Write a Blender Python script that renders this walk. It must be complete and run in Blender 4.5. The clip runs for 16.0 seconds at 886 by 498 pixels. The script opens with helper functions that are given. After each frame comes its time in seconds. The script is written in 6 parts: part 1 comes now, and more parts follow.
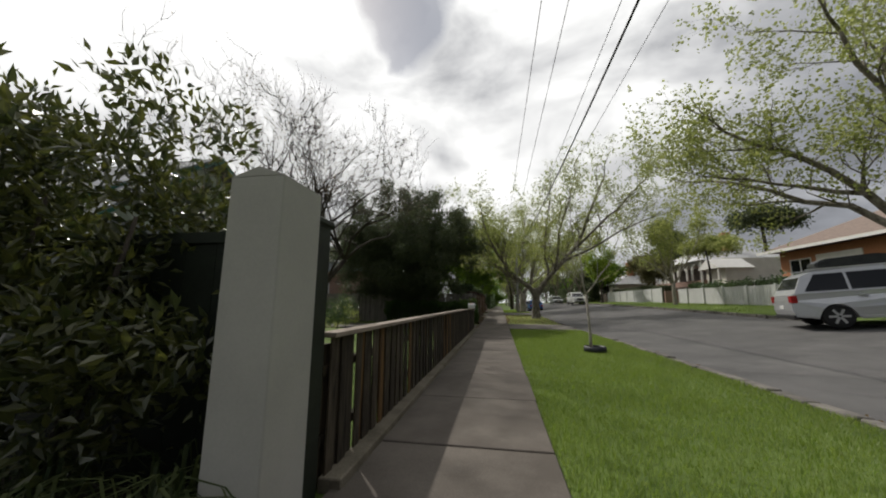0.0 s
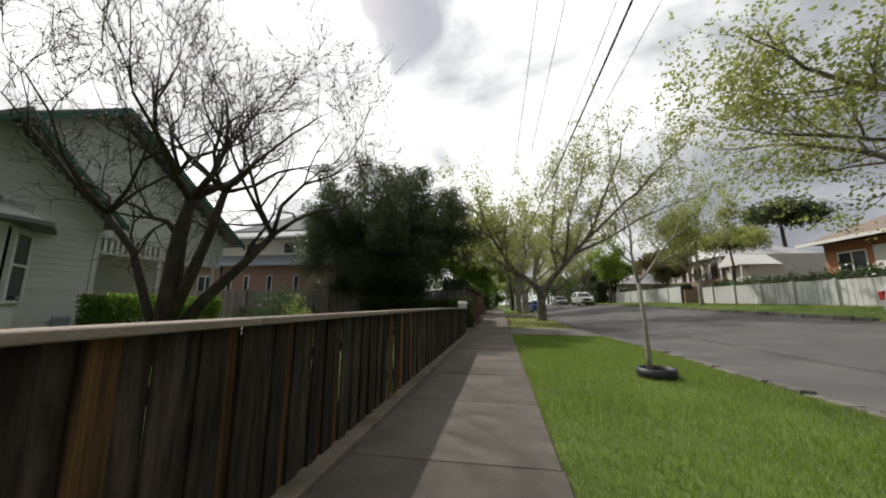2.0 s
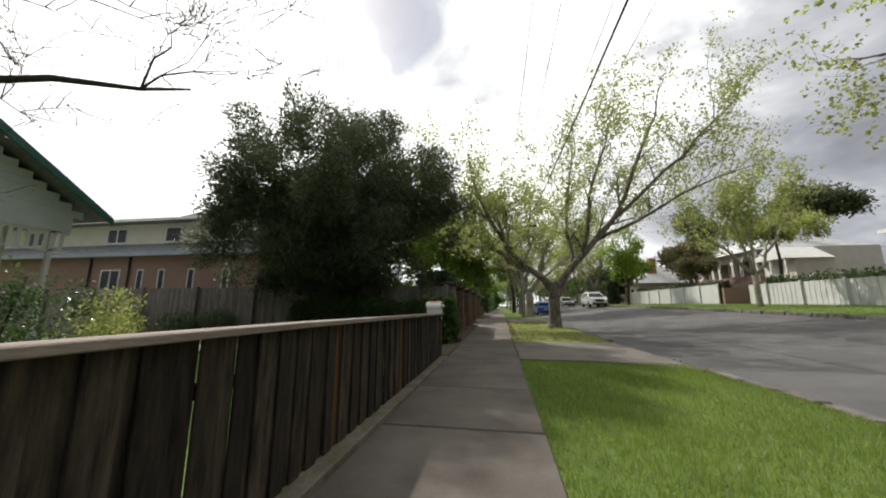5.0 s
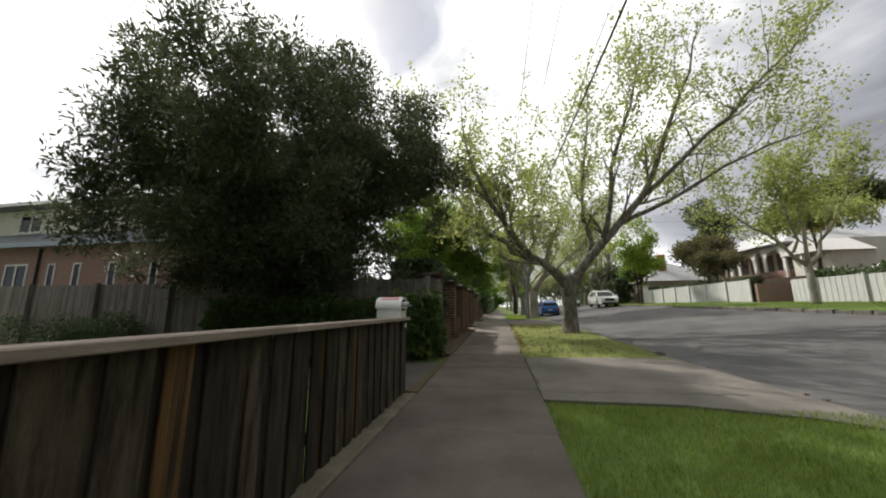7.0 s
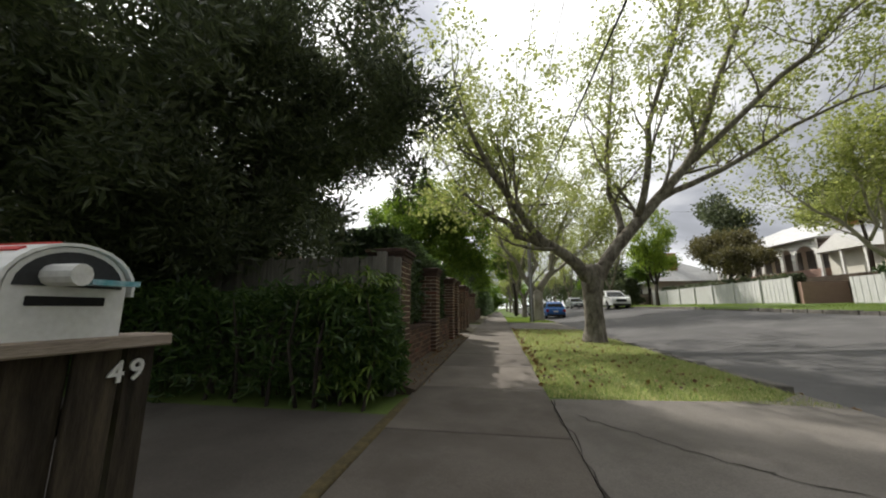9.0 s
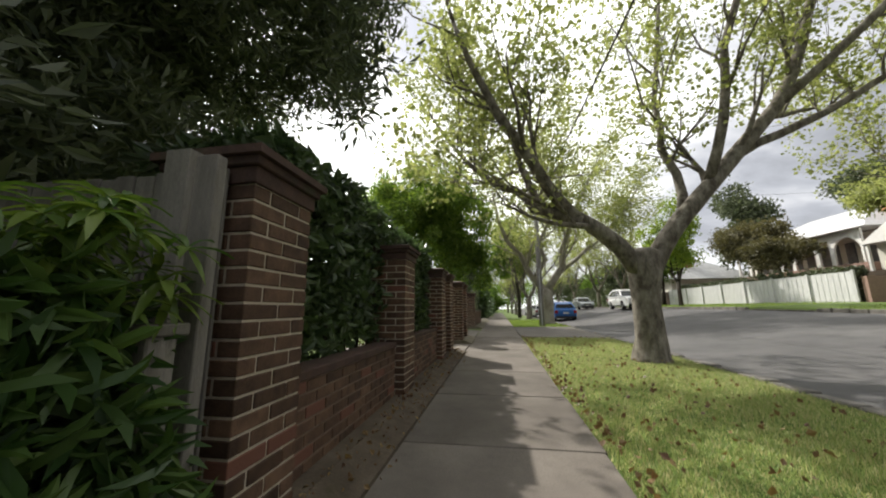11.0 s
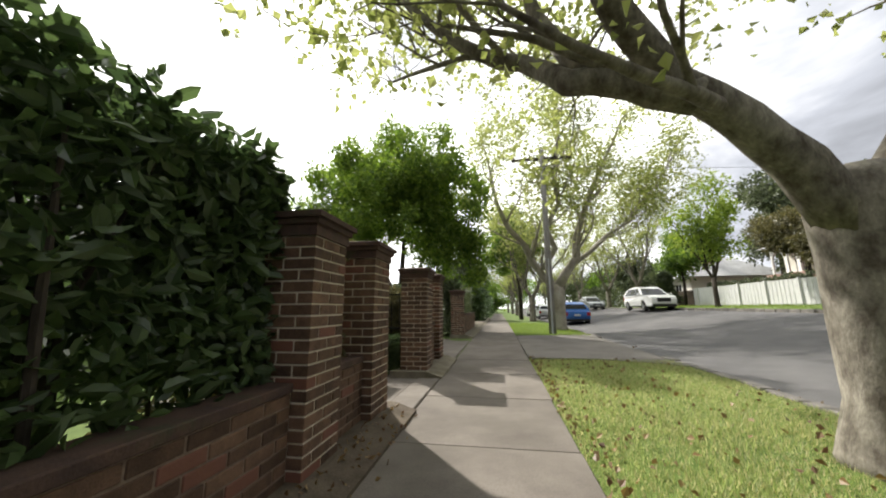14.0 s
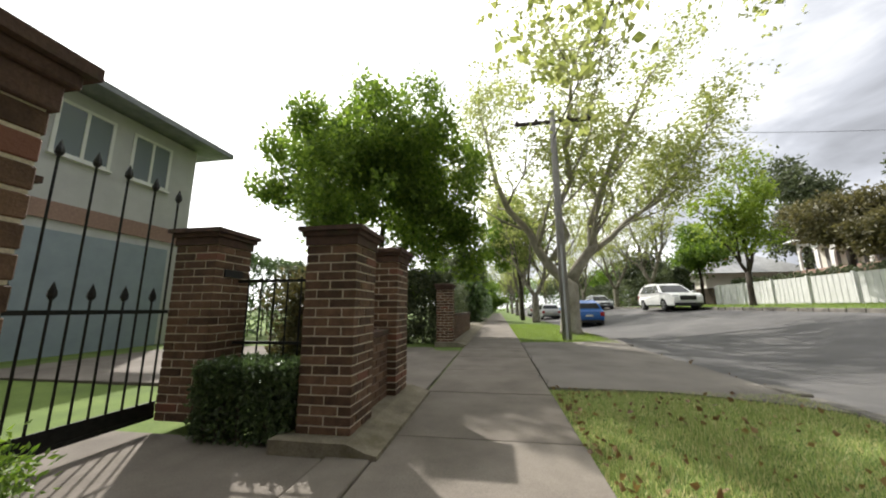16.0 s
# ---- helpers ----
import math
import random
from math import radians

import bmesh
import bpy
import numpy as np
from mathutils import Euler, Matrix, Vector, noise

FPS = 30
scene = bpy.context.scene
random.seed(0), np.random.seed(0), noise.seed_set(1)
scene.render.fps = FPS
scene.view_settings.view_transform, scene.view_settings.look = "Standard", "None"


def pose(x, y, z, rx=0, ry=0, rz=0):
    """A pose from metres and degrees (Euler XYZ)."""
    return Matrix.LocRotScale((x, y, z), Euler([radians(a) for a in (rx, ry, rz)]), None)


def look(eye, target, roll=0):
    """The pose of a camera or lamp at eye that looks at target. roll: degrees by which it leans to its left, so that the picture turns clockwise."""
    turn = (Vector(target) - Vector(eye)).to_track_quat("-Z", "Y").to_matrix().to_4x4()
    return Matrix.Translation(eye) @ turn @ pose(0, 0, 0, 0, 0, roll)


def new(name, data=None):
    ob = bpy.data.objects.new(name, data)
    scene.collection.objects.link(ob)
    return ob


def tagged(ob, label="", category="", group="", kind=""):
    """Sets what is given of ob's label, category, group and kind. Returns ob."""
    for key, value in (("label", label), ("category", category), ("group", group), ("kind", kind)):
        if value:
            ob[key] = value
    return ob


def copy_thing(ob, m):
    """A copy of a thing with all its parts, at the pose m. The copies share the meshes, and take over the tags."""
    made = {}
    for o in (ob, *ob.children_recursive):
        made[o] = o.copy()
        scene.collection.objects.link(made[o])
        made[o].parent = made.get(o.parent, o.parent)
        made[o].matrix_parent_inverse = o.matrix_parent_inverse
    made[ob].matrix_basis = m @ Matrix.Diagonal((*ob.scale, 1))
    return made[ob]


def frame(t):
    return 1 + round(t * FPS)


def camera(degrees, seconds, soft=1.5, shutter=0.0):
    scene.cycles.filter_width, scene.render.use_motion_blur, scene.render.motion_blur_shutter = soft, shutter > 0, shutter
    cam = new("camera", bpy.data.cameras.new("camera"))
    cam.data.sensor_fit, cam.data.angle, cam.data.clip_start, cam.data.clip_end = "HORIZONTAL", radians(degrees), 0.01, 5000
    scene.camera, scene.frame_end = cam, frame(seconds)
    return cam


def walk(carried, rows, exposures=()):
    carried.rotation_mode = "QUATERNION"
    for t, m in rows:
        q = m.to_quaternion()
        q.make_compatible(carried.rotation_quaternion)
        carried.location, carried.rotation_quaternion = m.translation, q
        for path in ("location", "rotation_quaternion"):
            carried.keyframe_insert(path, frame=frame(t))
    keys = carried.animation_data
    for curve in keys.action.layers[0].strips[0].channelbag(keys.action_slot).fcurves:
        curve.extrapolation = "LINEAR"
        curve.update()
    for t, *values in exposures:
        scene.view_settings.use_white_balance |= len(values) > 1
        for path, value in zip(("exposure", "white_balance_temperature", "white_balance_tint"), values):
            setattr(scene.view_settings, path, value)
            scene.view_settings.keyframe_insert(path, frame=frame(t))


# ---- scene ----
cam = camera(106.3, 16.0, 2.0)
METRES, EYE, TILT, LEAN, TURN = 26.0, 1.24, 0.0, 0.0, 9.6
ROWS = [
    (0.0, 0.0, 0.0, 0.0, -0.04, 9.16, -0.25),
    (0.5, 0.0068, 0.0323, -0.0008, -0.1, 9.38, -0.04),
    (1.0, 0.0122, 0.0669, -0.0042, -0.09, 9.46, -0.11),
    (1.5, 0.0186, 0.101, -0.004, -0.14, 9.56, -0.12),
    (2.0, 0.0246, 0.1376, -0.0056, -0.02, 9.46, -0.28),
    (2.5, 0.0325, 0.1719, -0.0049, -0.12, 9.48, -0.25),
    (3.0, 0.0406, 0.2036, -0.0057, 0.08, 9.58, -0.21),
    (3.5, 0.0468, 0.2381, -0.0054, 0.05, 9.59, -0.34),
    (4.0, 0.053, 0.2723, -0.0052, 0.05, 9.65, -0.2),
    (6.5, 0.0676, 0.4316, -0.0036, -0.01, 9.87, -0.03),
    (7.0, 0.0767, 0.4604, -0.0057, -0.04, 9.97, 0.31),
    (7.5, 0.0816, 0.4905, -0.0058, -0.07, 10.07, 0.09),
    (8.0, 0.0866, 0.5222, -0.007, -0.16, 10.1, 0.0),
    (8.5, 0.0909, 0.5512, -0.0077, -0.12, 10.16, -0.07),
    (9.0, 0.0948, 0.5843, -0.0073, -0.23, 10.18, 0.01),
    (11.5, 0.111, 0.7329, -0.0032, -0.2, 10.36, 0.45),
    (12.0, 0.1178, 0.7612, -0.0023, -0.18, 10.24, 0.27),
    (12.5, 0.1231, 0.7882, -0.0025, -0.19, 10.29, 0.45),
    (13.0, 0.1285, 0.8132, -0.0009, -0.17, 10.35, 0.42),
    (13.5, 0.1336, 0.8421, 0.0001, -0.18, 10.14, 0.13),
    (14.0, 0.1402, 0.8702, 0.0002, -0.18, 10.24, 0.36),
    (14.5, 0.1426, 0.9003, 0.0004, -0.24, 10.07, -0.03),
    (15.0, 0.147, 0.9284, -0.0, -0.34, 10.18, 0.19),
    (15.5, 0.1511, 0.9577, -0.0006, -0.36, 10.12, -0.04),
    (16.0, 0.1582, 0.9847, -0.0006, -0.37, 10.2, 0.35),
]
walk(cam, [(t, pose(0, 0, EYE, TILT, LEAN, TURN) @ pose(METRES * x, METRES * y, METRES * z, 90 + pitch, roll, yaw)) for t, x, y, z, yaw, pitch, roll in ROWS],
     [(0.0, -0.75), (2.0, -0.45), (4.0, -0.2), (6.5, -0.15), (9.0, -0.1), (11.5, 0.3), (12.5, 0.45), (14.5, 0.55), (16.0, 0.55)])

# ---- world and sun ----
SUN = Vector((-0.67, 0.81, 1.0)).normalized()


def build_world():
    w = bpy.data.worlds.new("sky")
    scene.world = w
    w.use_nodes = True
    n, l = w.node_tree.nodes, w.node_tree.links
    n.clear()
    out = n.new("ShaderNodeOutputWorld")
    sky = n.new("ShaderNodeTexSky")
    sky.sky_type, sky.sun_disc = "NISHITA", False
    sky.sun_elevation, sky.sun_rotation = math.asin(SUN.z), math.atan2(SUN.x, SUN.y)
    tc = n.new("ShaderNodeTexCoord")
    mp = n.new("ShaderNodeMapping")
    mp.inputs["Scale"].default_value = (1, 1, 2.2)
    l.new(tc.outputs["Generated"], mp.inputs["Vector"])

    def math_node(op, a, b):
        m = n.new("ShaderNodeMath")
        m.operation = op
        for i, v in enumerate((a, b)):
            if isinstance(v, (int, float)):
                m.inputs[i].default_value = v
            else:
                l.new(v, m.inputs[i])
        return m.outputs[0]

    def dot(v):
        d = n.new("ShaderNodeVectorMath")
        d.operation = "DOT_PRODUCT"
        l.new(tc.outputs["Generated"], d.inputs[0])
        d.inputs[1].default_value = Vector(v).normalized()
        return d.outputs["Value"]

    def ramp(fac, stops):
        r = n.new("ShaderNodeValToRGB")
        while len(r.color_ramp.elements) < len(stops):
            r.color_ramp.elements.new(0.5)
        for e, (p, c) in zip(r.color_ramp.elements, stops):
            e.position, e.color = p, (*c, 1)
        l.new(fac, r.inputs[0])
        return r.outputs[0]

    puff = n.new("ShaderNodeTexNoise")
    puff.inputs["Scale"].default_value, puff.inputs["Detail"].default_value, puff.inputs["Roughness"].default_value = 2.6, 8, 0.52
    puff.inputs["Distortion"].default_value = 0.35
    l.new(mp.outputs[0], puff.inputs["Vector"])
    # thin bright cloud towards the sun, heavier grey cloud away from it
    glow = math_node("MULTIPLY_ADD", dot(SUN), 0.55)
    glow.node.inputs[2].default_value = -0.13
    tone = math_node("ADD", glow, math_node("MULTIPLY_ADD", puff.outputs["Fac"], 1.5))
    tone.node.inputs[1].links[0].from_node.inputs[2].default_value = -0.28
    cloud = ramp(tone, [(0.06, (0.19, 0.195, 0.21)), (0.38, (0.50, 0.52, 0.57)), (0.56, (0.82, 0.83, 0.86)), (0.86, (1.8, 1.8, 1.78))])
    # a gap in the cloud with blue sky behind
    edge = math_node("ADD", dot((-0.235, 0.86, 0.82)), math_node("MULTIPLY_ADD", puff.outputs["Fac"], 0.035))
    edge.node.inputs[1].links[0].from_node.inputs[2].default_value = -0.0175
    gap = ramp(edge, [(0.0, (0, 0, 0)), (0.9, (0, 0, 0)), (0.9935, (0, 0, 0)), (0.9965, (1, 1, 1))])
    bg1, bg2, add = n.new("ShaderNodeBackground"), n.new("ShaderNodeBackground"), n.new("ShaderNodeMixShader")
    l.new(cloud, bg1.inputs[0])
    bg1.inputs[1].default_value = CLOUD
    l.new(sky.outputs[0], bg2.inputs[0])
    bg2.inputs[1].default_value = 0.085
    thin = math_node("MULTIPLY", gap, 0.8)
    l.new(thin, add.inputs[0])
    l.new(bg1.outputs[0], add.inputs[1])
    l.new(bg2.outputs[0], add.inputs[2])
    l.new(add.outputs[0], out.inputs[0])


CLOUD = 1.0
build_world()
sun_data = bpy.data.lights.new("sun", "SUN")
sun_data.energy, sun_data.angle, sun_data.color = 5.0, radians(0.9), (1.0, 0.95, 0.885)
sun = new("sun", sun_data)
sun.matrix_world = look((0, 0, 30), Vector((0, 0, 30)) - SUN)


# ---- materials ----
def mat(name, c1, c2, scale=6.0, rough=0.85, bump=0.25, fine=70.0, metal=0.0, vary=0.0, spots=None, stretch=(1, 1, 1), spec=0.3, coat=0.0, speck=0.45, odd=None):
    """A surface of two colours at two scales, with bump; vary: lightness shift from piece to piece; spots: a stain colour."""
    m = bpy.data.materials.new(name)
    m.use_nodes = True
    n, l = m.node_tree.nodes, m.node_tree.links
    b = n["Principled BSDF"]
    tc, info, mp = n.new("ShaderNodeTexCoord"), n.new("ShaderNodeObjectInfo"), n.new("ShaderNodeMapping")
    off = n.new("ShaderNodeVectorMath")
    off.operation = "MULTIPLY_ADD"
    off.inputs[0].default_value = (31.0, 17.0, 23.0)
    l.new(info.outputs["Random"], off.inputs[1])
    l.new(tc.outputs["Object"], off.inputs[2])
    mp.inputs["Scale"].default_value = stretch
    l.new(off.outputs[0], mp.inputs["Vector"])

    def tex(s, detail, r=0.6):
        t = n.new("ShaderNodeTexNoise")
        t.inputs["Scale"].default_value, t.inputs["Detail"].default_value, t.inputs["Roughness"].default_value = s, detail, r
        l.new(mp.outputs[0], t.inputs["Vector"])
        return t.outputs["Fac"]

    big, small = tex(scale, 4), tex(fine, 3)
    ramp = n.new("ShaderNodeValToRGB")
    ramp.color_ramp.elements[0].position, ramp.color_ramp.elements[0].color = 0.32, (*c1, 1)
    ramp.color_ramp.elements[1].position, ramp.color_ramp.elements[1].color = 0.68, (*c2, 1)
    l.new(big, ramp.inputs[0])
    col = ramp.outputs[0]
    grain = n.new("ShaderNodeMix")
    grain.data_type, grain.blend_type = "RGBA", "OVERLAY"
    grain.inputs["Factor"].default_value = speck
    l.new(col, grain.inputs["A"])
    l.new(small, grain.inputs["B"])
    col = grain.outputs["Result"]
    if spots:
        st = n.new("ShaderNodeValToRGB")
        st.color_ramp.elements[0].position, st.color_ramp.elements[1].position = 0.55, 0.72
        l.new(tex(scale * 0.37 + 0.3, 6, 0.7), st.inputs[0])
        mx = n.new("ShaderNodeMix")
        mx.data_type = "RGBA"
        l.new(st.outputs[0], mx.inputs["Factor"])
        l.new(col, mx.inputs["A"])
        mx.inputs["B"].default_value = (*spots, 1)
        col = mx.outputs["Result"]
    if odd:
        # one piece in sixteen has another colour
        pick, om = n.new("ShaderNodeMath"), n.new("ShaderNodeMix")
        pick.operation, om.data_type = "GREATER_THAN", "RGBA"
        pick.inputs[1].default_value = 0.94
        l.new(info.outputs["Random"], pick.inputs[0])
        l.new(pick.outputs[0], om.inputs["Factor"])
        l.new(col, om.inputs["A"])
        om.inputs["B"].default_value = (*odd, 1)
        col = om.outputs["Result"]
    if vary:
        hsv = n.new("ShaderNodeHueSaturation")
        mr = n.new("ShaderNodeMapRange")
        mr.inputs["To Min"].default_value, mr.inputs["To Max"].default_value = 1 - vary, 1 + vary
        l.new(info.outputs["Random"], mr.inputs["Value"])
        l.new(mr.outputs[0], hsv.inputs["Value"])
        l.new(col, hsv.inputs["Color"])
        col = hsv.outputs[0]
    l.new(col, b.inputs["Base Color"])
    b.inputs["Roughness"].default_value, b.inputs["Metallic"].default_value = rough, metal
    b.inputs["Specular IOR Level"].default_value = spec
    b.inputs["Coat Weight"].default_value = coat
    if bump:
        bp = n.new("ShaderNodeBump")
        bp.inputs["Strength"].default_value, bp.inputs["Distance"].default_value = bump, 0.01
        mixh = n.new("ShaderNodeMath")
        mixh.operation = "MULTIPLY_ADD"
        l.new(small, mixh.inputs[0])
        mixh.inputs[1].default_value = 0.6
        l.new(big, mixh.inputs[2])
        l.new(mixh.outputs[0], bp.inputs["Height"])
        l.new(bp.outputs[0], b.inputs["Normal"])
    return m


def leaf_mat(name, c1, c2, trans=0.35, rough=0.5, spec=0.4):
    """Leaves: each one its own tone, and light shining through."""
    m = bpy.data.materials.new(name)
    m.use_nodes = True
    n, l = m.node_tree.nodes, m.node_tree.links
    b, out = n["Principled BSDF"], n["Material Output"]
    geo, ramp, tr, mix = n.new("ShaderNodeNewGeometry"), n.new("ShaderNodeValToRGB"), n.new("ShaderNodeBsdfTranslucent"), n.new("ShaderNodeMixShader")
    ramp.color_ramp.elements[0].color, ramp.color_ramp.elements[1].color = (*c1, 1), (*c2, 1)
    l.new(geo.outputs["Random Per Island"], ramp.inputs[0])
    l.new(ramp.outputs[0], b.inputs["Base Color"])
    br = n.new("ShaderNodeHueSaturation")
    br.inputs["Value"].default_value, br.inputs["Saturation"].default_value = 1.7, 1.1
    l.new(ramp.outputs[0], br.inputs["Color"])
    l.new(br.outputs[0], tr.inputs["Color"])
    b.inputs["Roughness"].default_value, b.inputs["Specular IOR Level"].default_value = rough, spec
    mix.inputs[0].default_value = trans
    l.new(b.outputs[0], mix.inputs[1])
    l.new(tr.outputs[0], mix.inputs[2])
    l.new(mix.outputs[0], out.inputs[0])
    return m


def glass_mat(name, tint=(0.03, 0.035, 0.04)):
    m = bpy.data.materials.new(name)
    m.use_nodes = True
    b = m.node_tree.nodes["Principled BSDF"]
    b.inputs["Base Color"].default_value = (*tint, 1)
    b.inputs["Roughness"].default_value, b.inputs["Specular IOR Level"].default_value = 0.08, 0.3
    return m


M_GRASS = mat("lawn_soil", (0.07, 0.11, 0.022), (0.12, 0.17, 0.036), 1.3, 0.95, 0.5, 60)
M_BLADE = leaf_mat("grass_blade", (0.10, 0.16, 0.026), (0.20, 0.25, 0.062), 0.45)
M_BLADE_PALE = leaf_mat("pale_grass_blade", (0.17, 0.22, 0.068), (0.31, 0.35, 0.145), 0.5)
M_BLADE_DRY = leaf_mat("yellowing_blade", (0.32, 0.30, 0.14), (0.52, 0.46, 0.27), 0.5)
M_EARTH = mat("garden_earth", (0.035, 0.026, 0.018), (0.07, 0.052, 0.035), 3, 0.95, 0.6, 40)
M_ASPHALT = mat("asphalt", (0.078, 0.076, 0.075), (0.118, 0.114, 0.111), 0.7, 0.9, 0.35, 160, spots=(0.14, 0.135, 0.13))
M_PATH = mat("path_concrete", (0.112, 0.097, 0.081), (0.176, 0.155, 0.131), 1.6, 0.9, 0.3, 110, vary=0.07, spots=(0.125, 0.11, 0.09))
# darker, browner concrete for the path slabs up to the first driveway
M_PATH_DARK = mat("darker_path_concrete", (0.082, 0.070, 0.058), (0.138, 0.120, 0.101), 1.4, 0.9, 0.35, 110, vary=0.08, spots=(0.085, 0.073, 0.06))
M_KERB = mat("bluestone", (0.09, 0.084, 0.075), (0.19, 0.175, 0.152), 5, 0.85, 0.5, 60, vary=0.2)
M_BRICK = mat("clinker_brick", (0.070, 0.041, 0.027), (0.152, 0.089, 0.056), 9, 0.8, 0.5, 120, vary=0.42, odd=(0.122, 0.054, 0.037))
M_MORTAR = mat("mortar", (0.46, 0.40, 0.31), (0.60, 0.53, 0.42), 12, 0.95, 0.4, 150)
M_MORTAR_DARK = mat("brown_mortar", (0.16, 0.115, 0.085), (0.25, 0.19, 0.145), 12, 0.95, 0.4, 150)
M_CAP = mat("cap_brick", (0.055, 0.035, 0.03), (0.10, 0.06, 0.045), 7, 0.85, 0.5, 90, spots=(0.05, 0.055, 0.03))
M_PALING = mat("weathered_paling", (0.018, 0.014, 0.010), (0.085, 0.068, 0.047), 4, 0.9, 0.7, 60, vary=0.5, stretch=(6, 6, 0.8))
M_ORANGEPAL = mat("tan_paling", (0.022, 0.015, 0.010), (0.22, 0.12, 0.04), 2.2, 0.9, 0.6, 50, stretch=(16, 16, 0.6))
M_RAIL = mat("grey_timber_rail", (0.22, 0.18, 0.145), (0.36, 0.30, 0.25), 3, 0.85, 0.4, 50, stretch=(6, 0.7, 6), vary=0.12)
M_GREYPAL = mat("grey_paling", (0.14, 0.128, 0.11), (0.25, 0.232, 0.205), 3, 0.9, 0.4, 60, vary=0.2, stretch=(6, 6, 0.8))
M_WHITE = mat("white_paint", (0.66, 0.65, 0.61), (0.74, 0.73, 0.69), 3, 0.6, 0.1, 90, speck=0.1)
M_DARKGREEN = mat("dark_green_paint", (0.010, 0.014, 0.009), (0.018, 0.024, 0.015), 5, 0.6, 0.2, 60)
M_BARK = mat("dark_bark", (0.028, 0.023, 0.018), (0.075, 0.061, 0.048), 8, 0.95, 0.8, 50, stretch=(1, 1, 0.4))
M_PLANE = mat("plane_bark", (0.080, 0.066, 0.050), (0.29, 0.265, 0.215), 7.0, 0.9, 0.8, 40, stretch=(1, 1, 0.55), spots=(0.065, 0.05, 0.036))
M_PALEBARK = mat("pale_bark", (0.24, 0.215, 0.175), (0.40, 0.37, 0.31), 5, 0.9, 0.4, 45, stretch=(1, 1, 0.5))
L_PLANE = leaf_mat("plane_leaf", (0.165, 0.195, 0.058), (0.33, 0.35, 0.135), 0.5)
L_DARK = leaf_mat("evergreen_leaf", (0.042, 0.056, 0.029), (0.115, 0.135, 0.065), 0.3, 0.45)
L_HEDGE = leaf_mat("laurel_leaf", (0.036, 0.06, 0.025), (0.10, 0.148, 0.055), 0.28, 0.32, 0.5)
L_BAMBOO = leaf_mat("lance_leaf", (0.035, 0.075, 0.02), (0.10, 0.16, 0.04), 0.3, 0.4, 0.4)
L_GREEN = leaf_mat("fresh_leaf", (0.06, 0.11, 0.02), (0.17, 0.25, 0.045), 0.42)
L_BRONZE = leaf_mat("bronze_leaf", (0.06, 0.058, 0.025), (0.14, 0.125, 0.05), 0.3)
L_RHODO = leaf_mat("leathery_leaf", (0.03, 0.042, 0.015), (0.10, 0.105, 0.03), 0.3, 0.3, 0.6)
L_BUD = leaf_mat("pale_bud", (0.22, 0.17, 0.13), (0.36, 0.30, 0.20), 0.3)


# ---- mesh helpers ----
def link(name, mesh, material, parent=None, label=""):
    ob = new(name, mesh)
    if material:
        mesh.materials.append(material) if not mesh.materials else None
    if parent:
        ob.parent = parent
    if label:
        ob["label"] = label
    return ob


def part(name, bm, material, parent=None, label="", smooth=False):
    """A bmesh as one mesh object, under a thing or under a part."""
    me = bpy.data.meshes.new(name)
    bmesh.ops.recalc_face_normals(bm, faces=bm.faces)
    bm.to_mesh(me)
    bm.free()
    if smooth:
        me.shade_smooth()
    return link(name, me, material, parent, label)


def thing(name, label, category, at=(0, 0, 0), turn=0.0, group="", kind=""):
    e = new(name)
    e.matrix_world = pose(*at, 0, 0, turn)
    e.empty_display_size = 0.1
    return tagged(e, label, category, group, kind)


def box(x0, x1, y0, y1, z0, z1, bevel=0.0, bm=None):
    bm = bm or bmesh.new()
    m = Matrix.Translation(((x0 + x1) / 2, (y0 + y1) / 2, (z0 + z1) / 2)) @ Matrix.Diagonal((abs(x1 - x0), abs(y1 - y0), abs(z1 - z0), 1))
    made = bmesh.ops.create_cube(bm, size=1, matrix=m)["verts"]
    if bevel:
        bmesh.ops.bevel(bm, geom=list({e for v in made for e in v.link_edges}), offset=bevel, segments=1, affect="EDGES")
    return bm


def prism(outline, z0, z1, bm=None, axis="z"):
    """An outline of (a, b) points pushed along an axis: z: (x, y); x: (y, z); y: (x, z)."""
    bm = bm or bmesh.new()
    place = {"z": lambda a, b, c: (a, b, c), "x": lambda a, b, c: (c, a, b), "y": lambda a, b, c: (a, c, b)}[axis]
    lo = [bm.verts.new(place(a, b, z0)) for a, b in outline]
    hi = [bm.verts.new(place(a, b, z1)) for a, b in outline]
    bm.faces.new(lo[::-1])
    bm.faces.new(hi)
    k = len(lo)
    for i in range(k):
        bm.faces.new((lo[i], lo[(i + 1) % k], hi[(i + 1) % k], hi[i]))
    return bm


